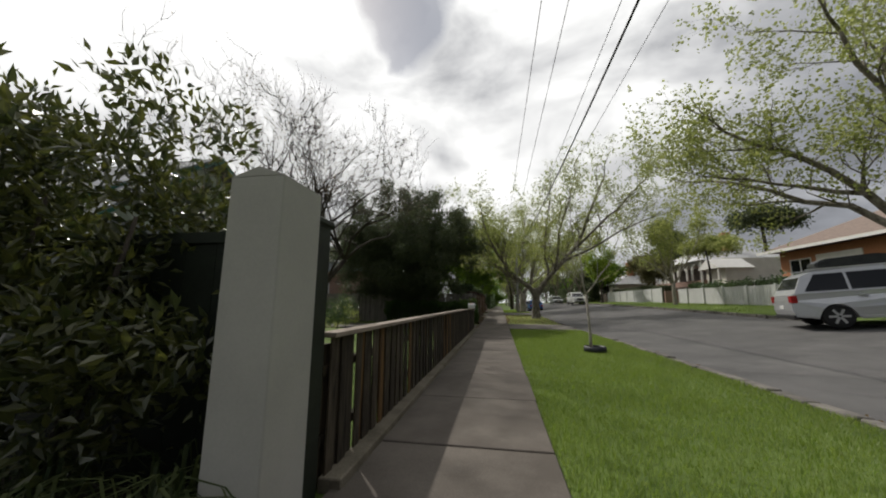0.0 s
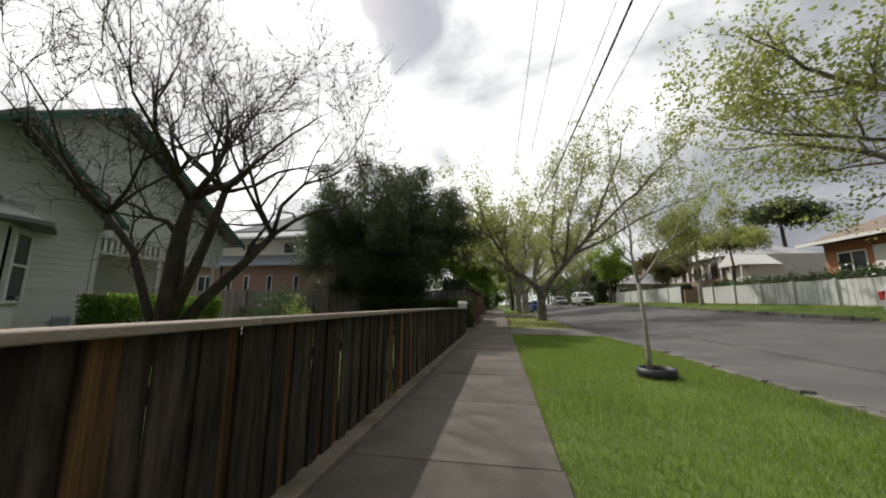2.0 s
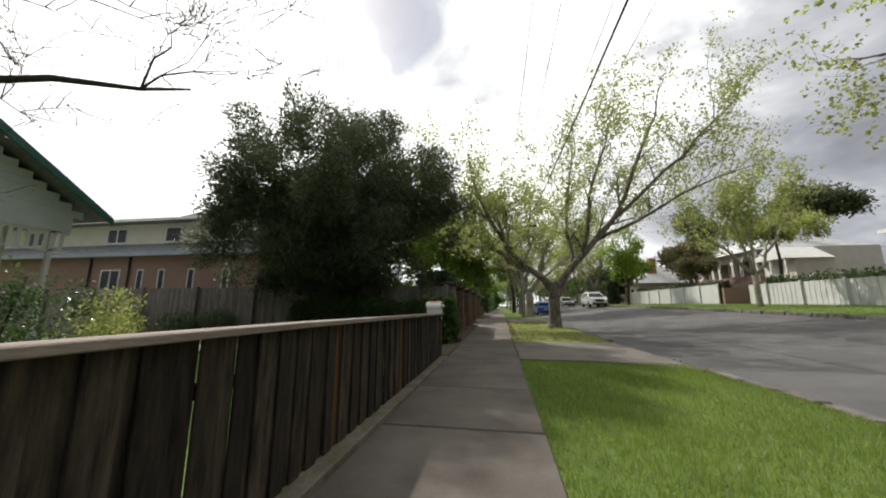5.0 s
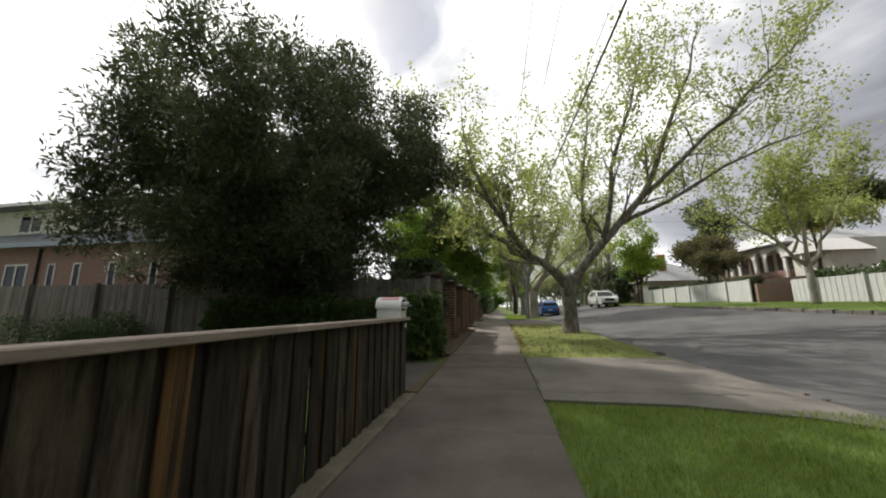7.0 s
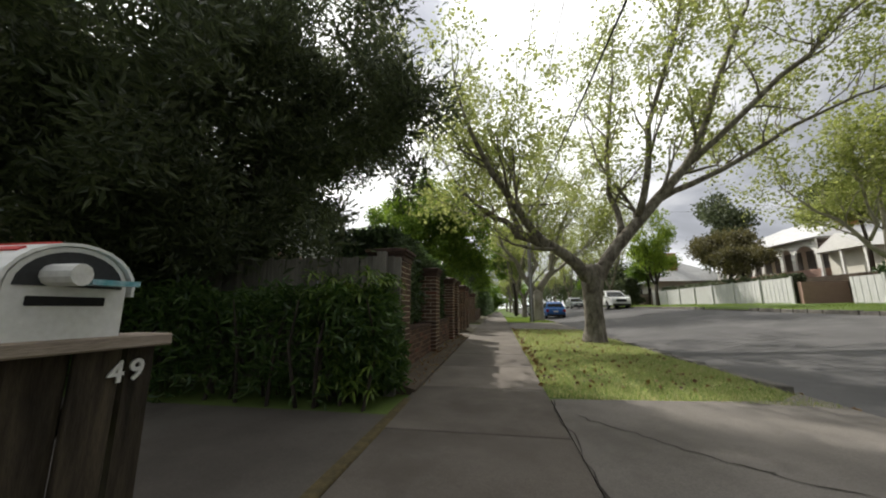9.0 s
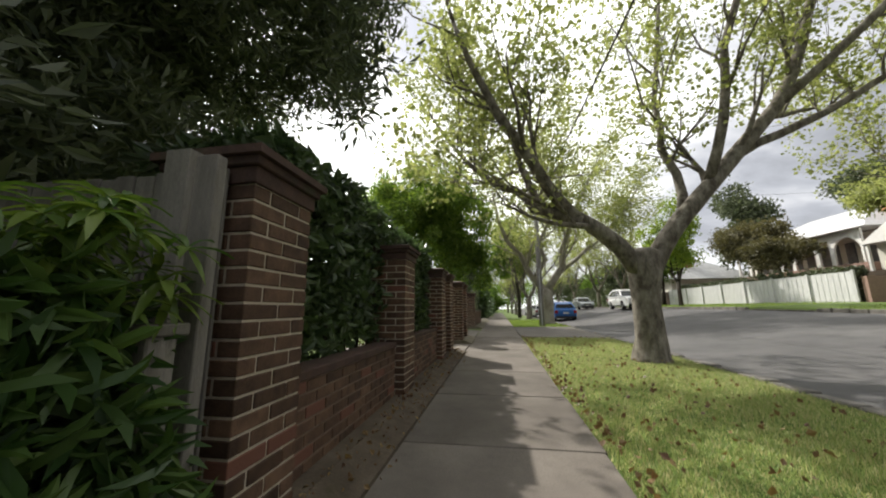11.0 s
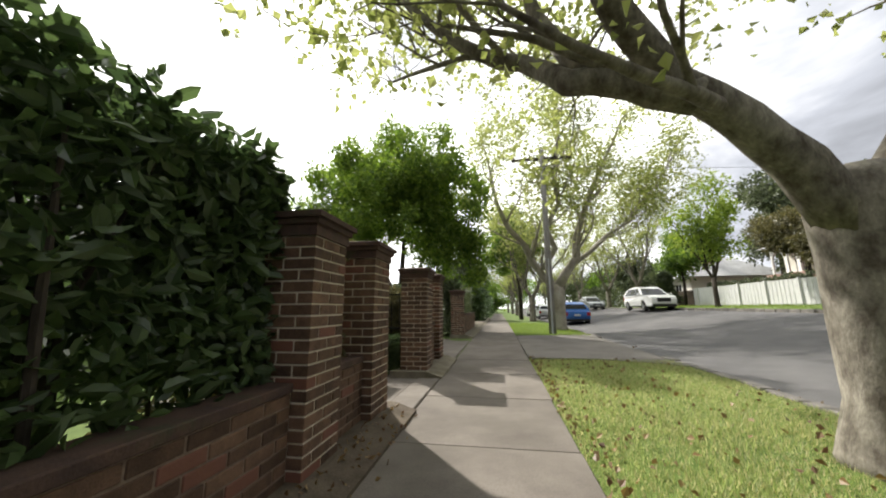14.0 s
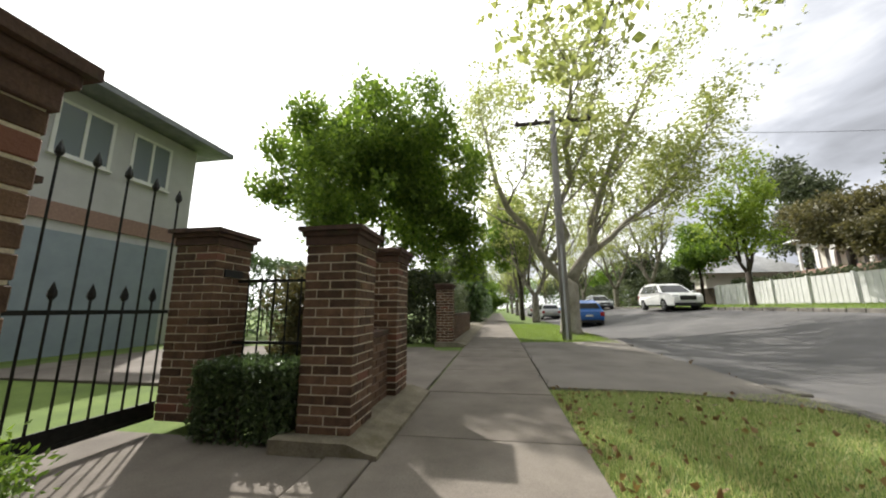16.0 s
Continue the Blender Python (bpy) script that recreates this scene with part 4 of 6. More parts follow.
# leafy tree beyond the brick fence
bt_blobs = lumps((-0.2, 0, 6.0), (4.2, 3.8, 3.9), 80, 0.75, 81, -0.75) + [(0.8, 0, 7.2, 2.4, 2.2, 2.4), (1.9, -0.3, 4.2, 1.7, 1.7, 1.6), (-2.6, 0, 5.6, 1.8, 1.8, 1.2)] + rim((-0.2, 0, 6.0), (4.1, 3.7, 3.8), 64, 0.5, 83, -0.6) + rim((2.6, 0.4, 3.2), (1.4, 1.6, 1.6), 14, 0.5, 88, -0.9)
shrub("tree", "broad green garden tree beyond the brick fence", "tree", bt_blobs, 62000, (0.11, 0.24), leaf_mat("thin_green_leaf", (0.07, 0.12, 0.022), (0.19, 0.26, 0.05), 0.5), 82,
      [([(0, 0, 0), (0.1, 0, 2.0), (0.2, 0.1, 4.5)], 0.2, 0.09), ([(0.1, 0, 1.4), (1.0, 0, 3.0), (1.8, 0.1, 5.0)], 0.12, 0.05), ([(0, 0, 1.4), (-0.9, 0, 3.2), (-1.6, 0.1, 5.2)], 0.12, 0.05)],
      (-4.9, 38.4, 0.15), 1.7, shell=0.3)
shrub("tree", "bright green street tree over the footpath", "tree", lumps((-0.7, 0, 7.4), (2.9, 3.0, 3.4), 34, 0.9, 84, -0.9), 26000, (0.13, 0.26), L_GREEN, 85,
      [([(0, 0, 0), (0, 0, 2.5), (-0.3, 0, 5.0), (-0.6, 0, 8.0)], 0.2, 0.06)], (1.9, 56.0, 0.2), 1.8, shell=0.3)
shrub("tree", "dark dense garden tree overhanging the fence", "tree", lumps((0, 0, 4.0), (2.4, 2.6, 2.4), 22, 0.9, 86, -0.8), 16000, (0.1, 0.2), L_DARK, 87,
      [([(0, 0, 0), (0, 0, 1.5), (0.1, 0, 3.4)], 0.15, 0.06)], (-3.0, 56.0, 0.2), 1.8, shell=0.3)


def hedge_points(count, x0, x1, y0, y1, z0, z1, seed, skin=0.3, wave=0.18):
    """Points in a clipped hedge, thicker towards its skin."""
    rng2 = np.random.default_rng(seed)
    p = rng2.random((count, 3))
    face = rng2.integers(0, 5, count)
    depth = rng2.random(count) ** 1.6 * skin
    lo, hi = np.array([x0, y0, z0]), np.array([x1, y1, z1])
    c = lo + p * (hi - lo)
    for k, (ax, side) in enumerate(((0, 1), (0, 0), (1, 0), (1, 1), (2, 1))):
        sel = face == k
        c[sel, ax] = (hi[ax] - depth[sel]) if side else (lo[ax] + depth[sel])
    bump = np.array([noise.noise(Vector(q) * 1.7) for q in c])
    c += (c - (lo + hi) / 2) / np.maximum(hi - lo, 0.1) * 2 * (bump * wave)[:, None]
    return c


def hedge(name, label, x0, x1, y0, y1, z0, z1, count, size, leaf, seed, shape=2.0, droop=0.0, stems=6, wave=0.18, core=True):
    t = thing(name, label, "hedge")
    link("foliage", leaves_mesh("foliage", hedge_points(count, x0, x1, y0, y1, z0, z1, seed, 0.35, wave), size, seed + 1, shape, droop, 0.14, 0.0, None, x1 < -1 and y1 < 28), leaf, t)
    rng2 = np.random.default_rng(seed + 2)
    bm = bmesh.new()
    for _ in range(stems):
        p = Vector((rng2.uniform(x0 + 0.1, x1 - 0.1), rng2.uniform(y0, y1), z0 - 0.6 if z0 > 0.5 else -0.02))
        tube([p, p + Vector((rng2.uniform(-0.1, 0.1), rng2.uniform(-0.15, 0.15), (z1 - p.z) * 0.5)), p + Vector((rng2.uniform(-0.2, 0.2), rng2.uniform(-0.3, 0.3), (z1 - p.z) * 0.9))], [0.022, 0.018, 0.006], 6, bm)
    tagged(part("hedge_wood", bm, M_BARK, t), kind="stuff")
    return t


hedge("hedge", "tall glossy laurel hedge behind the brick wall", -2.8, -1.68, 20.35, 25.0, 0.78, 2.3, 29000, (0.07, 0.16), L_HEDGE, 91, 2.1, 0.15, 26, 0.12)
hedge("hedge", "low bushy driveway hedge with lance-shaped leaves", -6.5, -1.35, 18.75, 19.5, 0.12, 1.28, 16000, (0.08, 0.18), L_BAMBOO, 94, 4.5, 0.25, 30, 0.25)
hedge("hedge", "dark leafy screen behind the iron railing", -2.9, -1.95, 29.75, 30.25, 0.1, 1.75, 6000, (0.05, 0.11), L_DARK, 118, 2.0, 0, 8, 0.12)
hedge("shrub", "bronze-tipped shrub behind the brick wall", -3.3, -1.75, 25.3, 26.4, 0.2, 2.0, 9000, (0.04, 0.09), L_BRONZE, 97, 2.0, 0, 8)
shrub("shrub", "leathery-leaved garden shrub with dark foliage", "shrub", lumps((-3.2, 2.0, 1.8), (1.6, 1.1, 1.5), 44, 0.36, 101, -0.9), 8000, (0.07, 0.14), L_RHODO, 102,
      [([(-2.6, 1.6, 0), (-2.5, 1.7, 0.8), (-2.4, 1.8, 1.8)], 0.03, 0.012), ([(-2.9, 1.5, 0), (-3.1, 1.6, 0.8), (-3.2, 1.8, 2.0)], 0.03, 0.012), ([(-3.3, 1.5, 0), (-3.5, 1.6, 0.9), (-3.8, 1.8, 1.9)], 0.025, 0.01)], shape=2.4, up=0.5, spray=9)
shrub("shrub", "low dark evergreen shrub before the green fence", "shrub", lumps((-2.7, 1.62, 0.85), (1.1, 0.3, 0.75), 26, 0.26, 105, -0.9), 4500, (0.06, 0.13), L_RHODO, 106,
      [([(-2.4, 1.6, 0), (-2.35, 1.6, 0.5), (-2.2, 1.6, 1.1)], 0.018, 0.008), ([(-3.0, 1.6, 0), (-3.1, 1.6, 0.5), (-3.2, 1.6, 1.2)], 0.018, 0.008)], shape=2.4, up=0.4)

# lance-leaved shrub at the driveway corner, its leaves in drooping whorls
def whorls(name, count, lo, hi, seed, length=(0.10, 0.17)):
    g2 = np.random.default_rng(seed)
    verts, faces = [], []
    for _ in range(count):
        c = Vector([g2.uniform(a, b) for a, b in zip(lo, hi)])
        axis = Vector((g2.normal(0.5, 0.5), g2.normal(-0.4, 0.5), 0.9)).normalized()
        side = axis.orthogonal().normalized()
        other = axis.cross(side)
        k = int(g2.integers(7, 11))
        for i in range(k):
            a = 6.283 * (i + g2.uniform(-0.3, 0.3)) / k
            d = (side * math.cos(a) + other * math.sin(a) + axis * g2.uniform(0.1, 0.7)).normalized()
            ln, w = g2.uniform(*length), g2.uniform(0.011, 0.017)
            across = d.cross(Vector((0, 0, 1)))
            across = across.normalized() if across.length > 0.01 else side
            n0 = len(verts)
            for f, wide in ((0.0, 0.2), (0.25, 0.85), (0.55, 1.0), (0.8, 0.65), (1.0, 0.05)):
                p = c + d * ln * f - Vector((0, 0, 0.5 * ln * f * f))
                verts += [p - across * w * wide, p - Vector((0, 0, w * 0.35)), p + across * w * wide]
            for j in range(4):
                q = n0 + 3 * j
                faces += [(q, q + 1, q + 4, q + 3), (q + 1, q + 2, q + 5, q + 4)]
    me = bpy.data.meshes.new(name)
    me.from_pydata([tuple(v) for v in verts], [], faces)
    me.shade_smooth()
    return me


lance = thing("shrub", "lance-leaved green shrub with drooping whorls against the brick pier", "shrub")
L_LANCE = leaf_mat("whorl_leaf", (0.05, 0.105, 0.018), (0.17, 0.23, 0.045), 0.35, 0.4, 0.4)
link("foliage", whorls("foliage", 150, (-2.3, 18.85, 0.75), (-1.42, 19.5, 1.48), 231), L_LANCE, lance)
link("foliage", whorls("foliage", 34, (-1.6, 19.0, 1.0), (-1.33, 19.5, 1.5), 233), L_LANCE, lance)
link("foliage", whorls("foliage", 60, (-2.0, 18.8, 0.2), (-1.4, 19.3, 0.8), 235), L_LANCE, lance)
for x, y in ((-2.1, 19.2), (-1.8, 19.1), (-1.6, 19.25), (-1.95, 19.35)):
    part("stem", tube([(x, y, 0.0), (x + 0.04, y, 0.6), (x + 0.1, y + 0.02, 1.4)], [0.014, 0.011, 0.005], 6), M_BARK, lance, smooth=True)

# ---- cars ----
def paint(name, c, rough=0.28, metal=0.3):
    return mat(name, tuple(v * 0.93 for v in c), c, 2, rough, 0.0, 300, metal, spec=0.5, coat=0.6)


M_GLASS = glass_mat("dark_glass", (0.012, 0.014, 0.018))
M_TYRE = mat("tyre_rubber", (0.012, 0.012, 0.012), (0.025, 0.025, 0.025), 20, 0.85, 0.2, 90)
M_ALLOY = mat("alloy", (0.5, 0.5, 0.51), (0.62, 0.62, 0.63), 20, 0.3, 0.0, 90, 0.9)
M_TRIM = mat("black_trim", (0.012, 0.012, 0.013), (0.025, 0.025, 0.027), 12, 0.5, 0.0, 90)
M_LAMP = mat("clear_lamp", (0.55, 0.56, 0.58), (0.7, 0.7, 0.72), 8, 0.1, 0.0, 40, 0.5)
M_TAIL = mat("red_lamp", (0.22, 0.01, 0.01), (0.35, 0.02, 0.02), 8, 0.15, 0.0, 40)
M_PLATE = mat("number_plate", (0.6, 0.6, 0.58), (0.7, 0.7, 0.68), 8, 0.4, 0.0, 40)


def car(label, at, turn, colour, length=4.7, wide=1.86, high=1.7, suv=True, hood=1.35, roof_box=False, group=""):
    t = thing("car", label, "car", at=at, turn=turn, group=group)
    hw, L = wide / 2, length
    rw = 0.36 if suv else 0.31
    xa, xb = 0.19 * L, 0.79 * L
    belt = 0.60 * high + (0.02 if suv else -0.02)
    sill = 0.30 if suv else 0.24

    def arch(xc):
        return [(xc + (rw + 0.06) * math.cos(radians(a)), rw + (rw + 0.06) * math.sin(radians(a))) for a in range(0, 181, 20)]

    # the underside runs from the nose back to the tail, round both wheel arches
    outline = [(0.06, sill + 0.08), (0.0, sill + 0.28), (0.0, belt - 0.22), (0.05, belt - 0.02), (0.16, belt + 0.01), (L - hood, belt + 0.03), (L - hood * 0.45, belt - 0.01), (L - 0.22, belt - 0.11), (L - 0.05, belt - 0.26), (L, sill + 0.25), (L - 0.08, sill)]
    for xc in (xb, xa):
        a = arch(xc)
        outline += [(a[0][0], sill)] + [p for p in a if p[1] > sill] + [(a[-1][0], sill)]
    bm = prism(outline, -hw, hw, axis="y")
    for v in bm.verts:
        tuck = 0.06 * max(0.0, (v.co.z - 0.75) / 0.5) + 0.05 * max(0.0, (0.5 - v.co.z) / 0.3)
        nose = 0.20 * max(0.0, (v.co.x - (L - 0.55)) / 0.55) ** 2 + 0.10 * max(0.0, (0.3 - v.co.x) / 0.3) ** 2
        v.co.y *= (hw - tuck - nose) / hw
    sides = [e for e in bm.edges if abs(e.verts[0].co.y) > hw * 0.5 and abs(e.verts[1].co.y) > hw * 0.5 and e.verts[0].co.y * e.verts[1].co.y > 0]
    bmesh.ops.bevel(bm, geom=sides, offset=0.035, segments=2, affect="EDGES")
    part("body", bm, colour, t)
    # cabin
    r0 = 0.10 if suv else 0.25
    cab = [(r0, belt - 0.01), (r0 + 0.30, high - 0.17), (r0 + 0.62, high - 0.04), (L * 0.34, high - 0.005), (L * 0.44, high), (L - hood - 1.0, high - 0.03), (L - hood - 0.72, high - 0.10), (L - hood + 0.14, belt + 0.0)]

    def inset(z):
        return hw - 0.055 - 0.24 * max(0.0, z - belt) / (high - belt)

    bm = prism(cab, -1, 1, axis="y")
    for v in bm.verts:
        v.co.y *= inset(v.co.z)
    bmesh.ops.bevel(bm, geom=[e for e in bm.edges if e.verts[0].co.y * e.verts[1].co.y > 0 and min(e.verts[0].co.z, e.verts[1].co.z) > belt + 0.05], offset=0.05, segments=2, affect="EDGES")
    part("cabin", bm, colour, t)
    zt, zb = high - 0.13, belt + 0.05
    wins = [(r0 + 0.26, r0 + 0.62, L * 0.27, L * 0.265), (L * 0.278, L * 0.283, L * 0.45, L * 0.455), (L * 0.467, L * 0.462, L - hood - 0.82, L - hood - 0.14)]
    for s in (-1, 1):
        for xb0, xt0, xt1, xb1 in wins:
            bm = bmesh.new()
            vs = []
            for o in (0.012, -0.02):
                vs.append([bm.verts.new((x, s * (inset(z) + o), z)) for x, z in ((xb0, zb), (xt0, zt), (xt1, zt), (xb1, zb))])
            for f in range(4):
                bm.faces.new((vs[0][f], vs[0][(f + 1) % 4], vs[1][(f + 1) % 4], vs[1][f]))
            bm.faces.new(vs[0]), bm.faces.new(vs[1])
            part("side_window", bm, M_GLASS, t)
        part("mirror", box(L - hood - 0.12, L - hood + 0.05, s * hw - 0.02, s * (hw + 0.17), belt + 0.03, belt + 0.17, 0.03), colour, t)
        part("head_lamp", box(L - 0.36, L - 0.10, s * (hw - 0.5), s * (hw - 0.17), belt - 0.29, belt - 0.15, 0.03), M_LAMP, t)
        part("tail_lamp", box(-0.012, 0.16, s * (hw - 0.30), s * (hw - 0.075), belt - 0.30, belt - 0.06, 0.02), M_TAIL, t)
        part("side_trim", box(xa + rw + 0.1, xb - rw - 0.1, s * (hw - 0.06), s * (hw - 0.015), sill - 0.02, sill + 0.07, 0.01), M_TRIM if not roof_box else M_ALLOY, t, "sill strip")
        part("door_handle", box(L * 0.44, L * 0.49, s * (hw - 0.06), s * (hw + 0.012), belt - 0.14, belt - 0.11, 0.006), colour, t)
        part("door_handle", box(L * 0.30, L * 0.34, s * (hw - 0.06), s * (hw + 0.012), belt - 0.14, belt - 0.11, 0.006), colour, t)
        for xc in (xa, xb):
            w = new("wheel", None)
            w.parent = t
            w.matrix_basis = pose(xc, s * (hw - 0.13), rw, 90 * -s, 0, 0)
            bm = bmesh.new()
            bmesh.ops.create_cone(bm, cap_ends=True, segments=26, radius1=rw, radius2=rw, depth=0.23)
            bmesh.ops.bevel(bm, geom=[e for e in bm.edges if len(e.link_faces) == 2 and e.calc_face_angle(0) > 1], offset=0.03, segments=2, affect="EDGES")
            part("tyre", bm, M_TYRE, w)
            bm = bmesh.new()
            bmesh.ops.create_cone(bm, cap_ends=True, segments=24, radius1=rw * 0.66, radius2=rw * 0.66, depth=0.02, matrix=Matrix.Translation((0, 0, 0.112)))
            part("rim", bm, M_TRIM, w)
            spoke = box(0.03, rw * 0.66, -0.032, 0.032, 0.118, 0.134)
            first = part("spoke", spoke, M_ALLOY, w)
            for k in range(1, 6):
                link("spoke", first.data, M_ALLOY, w).matrix_basis = pose(0, 0, 0, 0, 0, 60 * k)
    # front and rear glass
    for name, a, b in (("windscreen", cab[-2], cab[-1]), ("rear_window", cab[1], cab[0])):
        (xt, z1), (xl, z0) = a, b
        d = 0.012 if name == "windscreen" else -0.012
        bm = bmesh.new()
        f0, f1 = (0.10, 0.92) if name == "windscreen" else (0.05, 0.72)
        vs = []
        for o in (d, -d):
            row = []
            for f, s in ((f0, -1), (f0, 1), (f1, 1), (f1, -1)):
                z = z1 + (z0 - z1) * f
                row.append(bm.verts.new((xt + (xl - xt) * f + o, s * (inset(z) - 0.09), z)))
            vs.append(row)
        for f in range(4):
            bm.faces.new((vs[0][f], vs[0][(f + 1) % 4], vs[1][(f + 1) % 4], vs[1][f]))
        bm.faces.new(vs[0]), bm.faces.new(vs[1])
        part(name, bm, M_GLASS, t)
    part("grille", box(L - 0.12, L + 0.004, -0.42, 0.42, sill + 0.30, belt - 0.18, 0.02), M_TRIM, t)
    part("front_bumper", box(L - 0.25, L + 0.012, -hw + 0.22, hw - 0.22, sill - 0.02, sill + 0.16, 0.03), M_TRIM, t)
    part("rear_bumper", box(-0.02, 0.3, -hw + 0.13, hw - 0.13, sill, sill + 0.15, 0.03), M_TRIM, t)
    part("number_plate", box(-0.022, 0.0, -0.19, 0.19, sill + 0.33, sill + 0.44, 0.004), M_PLATE, t)
    part("number_plate", box(L, L + 0.018, -0.19, 0.19, sill + 0.2, sill + 0.31, 0.004), M_PLATE, t)
    if roof_box:
        for s in (-1, 1):
            part("roof_rail", box(0.6, L - hood - 1.0, s * 0.58, s * 0.62, high + 0.0, high + 0.06, 0.01), M_ALLOY, t)
        bx = [(1.0, high + 0.08), (0.95, high + 0.22), (1.2, high + 0.36), (2.4, high + 0.40), (3.0, high + 0.28), (3.15, high + 0.12), (3.0, high + 0.07)]
        bm = prism(bx, -0.32, 0.36, axis="y")
        bmesh.ops.bevel(bm, geom=list(bm.edges), offset=0.04, segments=2, affect="EDGES")
        part("roof_box", bm, mat("roof_box_black", (0.02, 0.022, 0.024), (0.05, 0.052, 0.05), 3, 0.3, 0), t, "glossy black roof box")
    return t


def on_road(x, y):
    return height(x, y) - 0.13


car("silver four-wheel-drive with a black roof box in the driveway mouth", (9.75, 13.5, 0.44), -20, paint("silver_paint", (0.60, 0.61, 0.63), 0.3, 0.65), 5.1, 1.93, 1.83, True, 1.35, True).matrix_world = pose(9.75, 13.5, 0.44, 0, 0, -20) @ pose(0, 0, 0, 0, -4.5, 0)
car("bright blue hatchback parked at the kerb", (4.75, 45.6, on_road(4.75, 45.6)), 90, paint("blue_paint", (0.02, 0.12, 0.42)), 4.1, 1.75, 1.5, False, 1.0, group="parked cars")
car("white four-wheel-drive parked facing down the street", (10.6, 51.9, on_road(10.6, 49.5)), -90, paint("white_paint_gloss", (0.72, 0.72, 0.7), 0.3, 0.0), 4.75, 1.9, 1.72, True, group="parked cars")
car("grey sedan parked far down the street", (9.9, 64.5, on_road(9.9, 62)), -90, paint("grey_paint", (0.2, 0.22, 0.22)), 4.6, 1.8, 1.46, False, group="parked cars")
car("pale silver hatchback parked beyond the avenue tree", (4.6, 58.0, on_road(4.6, 58)), 90, paint("pale_paint", (0.5, 0.51, 0.52)), 4.2, 1.75, 1.5, False, group="parked cars")
car("white wagon parked far down the street", (4.7, 70.0, on_road(4.7, 70)), 90, paint("white_paint_far", (0.66, 0.66, 0.65), 0.3, 0.0), 4.6, 1.8, 1.6, True, group="parked cars")

# ---- power pole and wires ----
POLE = (1.97, 37.5)
pole = thing("power_pole", "tall grey weathered timber power pole with crossarm", "power pole", at=(*POLE, base(37) - 0.1))
M_POLE = mat("grey_pole", (0.20, 0.19, 0.175), (0.32, 0.305, 0.28), 4, 0.9, 0.4, 60, stretch=(5, 5, 0.5))
part("pole_shaft", tube([(0, 0, 0), (0, 0, 4), (0, 0, 8.2)], [0.15, 0.13, 0.105], 14), M_POLE, pole, smooth=True)
part("crossarm", box(-1.35, 1.35, -0.06, 0.06, 7.72, 7.83, 0.008), M_BARK, pole, "dark hardwood crossarm")
part("conduit", tube([(-0.02, -0.17, 0), (-0.02, -0.165, 3.2)], [0.035, 0.035], 8), mat("grey_conduit", (0.33, 0.34, 0.34), (0.42, 0.43, 0.43), 5, 0.5, 0), pole, "pale grey cable conduit")
for x in (-1.25, -0.55, 0.55, 1.25):
    part("insulator", tube([(x, 0, 7.83), (x, 0, 7.89), (x, 0, 7.95)], [0.03, 0.05, 0.025], 10), M_TRIM, pole)
M_WIRE = mat("black_cable", (0.015, 0.015, 0.016), (0.03, 0.03, 0.03), 5, 0.6, 0)
M_THIN = mat("grey_wire", (0.04, 0.04, 0.042), (0.08, 0.08, 0.08), 5, 0.5, 0)


def cable(label, a, b, sag, r, material):
    a, b = Vector(a), Vector(b)
    pts = [a.lerp(b, i / 24) - Vector((0, 0, sag * 4 * (i / 24) * (1 - i / 24))) for i in range(25)]
    t = thing("cable", label, "cable", group="overhead cables")
    part("strand", tube(pts, [r] * 25, 5), material, t)


pz = base(37) - 0.1 + 7.95
for dx, bx in ((-1.25, 1.25), (-0.55, 1.75), (0.55, 2.9), (1.25, 4.1)):
    cable("thin grey power line over the nature strip", (POLE[0] + dx, POLE[1], pz), (bx, -14, 8.2), 0.45, 0.009, M_THIN)
    cable("thin grey power line over the nature strip", (POLE[0] + dx, POLE[1], pz), (POLE[0] + dx + 0.3, 76, 8.2), 0.5, 0.009, M_THIN)
cable("thick black bundled cable over the nature strip", (POLE[0], POLE[1] - 0.1, 7.2), (2.35, -14, 6.9), 1.25, 0.022, M_WIRE)
cable("thin service wire crossing the street", (POLE[0], POLE[1], 7.6), (26, 41, 8.2), 0.5, 0.008, M_THIN)

# ---- houses ----
M_BOARD = mat("pale_weatherboard", (0.68, 0.70, 0.66), (0.76, 0.77, 0.73), 2, 0.75, 0.12, 60, vary=0.04, speck=0.15)
M_SAGE = mat("sage_gable", (0.60, 0.65, 0.61), (0.68, 0.72, 0.68), 2, 0.8, 0.12, 60, speck=0.15)
M_TEAL = mat("green_bargeboard", (0.03, 0.11, 0.085), (0.05, 0.15, 0.115), 3, 0.5, 0.05, 60)
M_ROOF = mat("grey_roof", (0.17, 0.18, 0.19), (0.27, 0.28, 0.29), 3, 0.8, 0.3, 40, stretch=(1, 1, 5))
M_FRAME = mat("white_frame", (0.68, 0.68, 0.65), (0.76, 0.76, 0.73), 4, 0.6, 0.05, 60, speck=0.1)
M_PINK = mat("pinkish_brick", (0.27, 0.175, 0.14), (0.36, 0.24, 0.195), 12, 0.9, 0.3, 80, stretch=(1, 1, 3))
M_CREAM = mat("cream_render", (0.60, 0.58, 0.50), (0.68, 0.66, 0.58), 1.5, 0.85, 0.15, 60, speck=0.15)
M_RENDER = mat("grey_render", (0.46, 0.46, 0.455), (0.54, 0.54, 0.53), 1.2, 0.85, 0.15, 60, speck=0.15)
M_GARAGE = mat("blue_grey_panel", (0.25, 0.30, 0.34), (0.30, 0.355, 0.395), 2, 0.6, 0.05, 60, speck=0.1)
M_ORANGE = mat("orange_brick", (0.36, 0.16, 0.08), (0.46, 0.22, 0.12), 9, 0.9, 0.3, 70, stretch=(1, 1, 3))
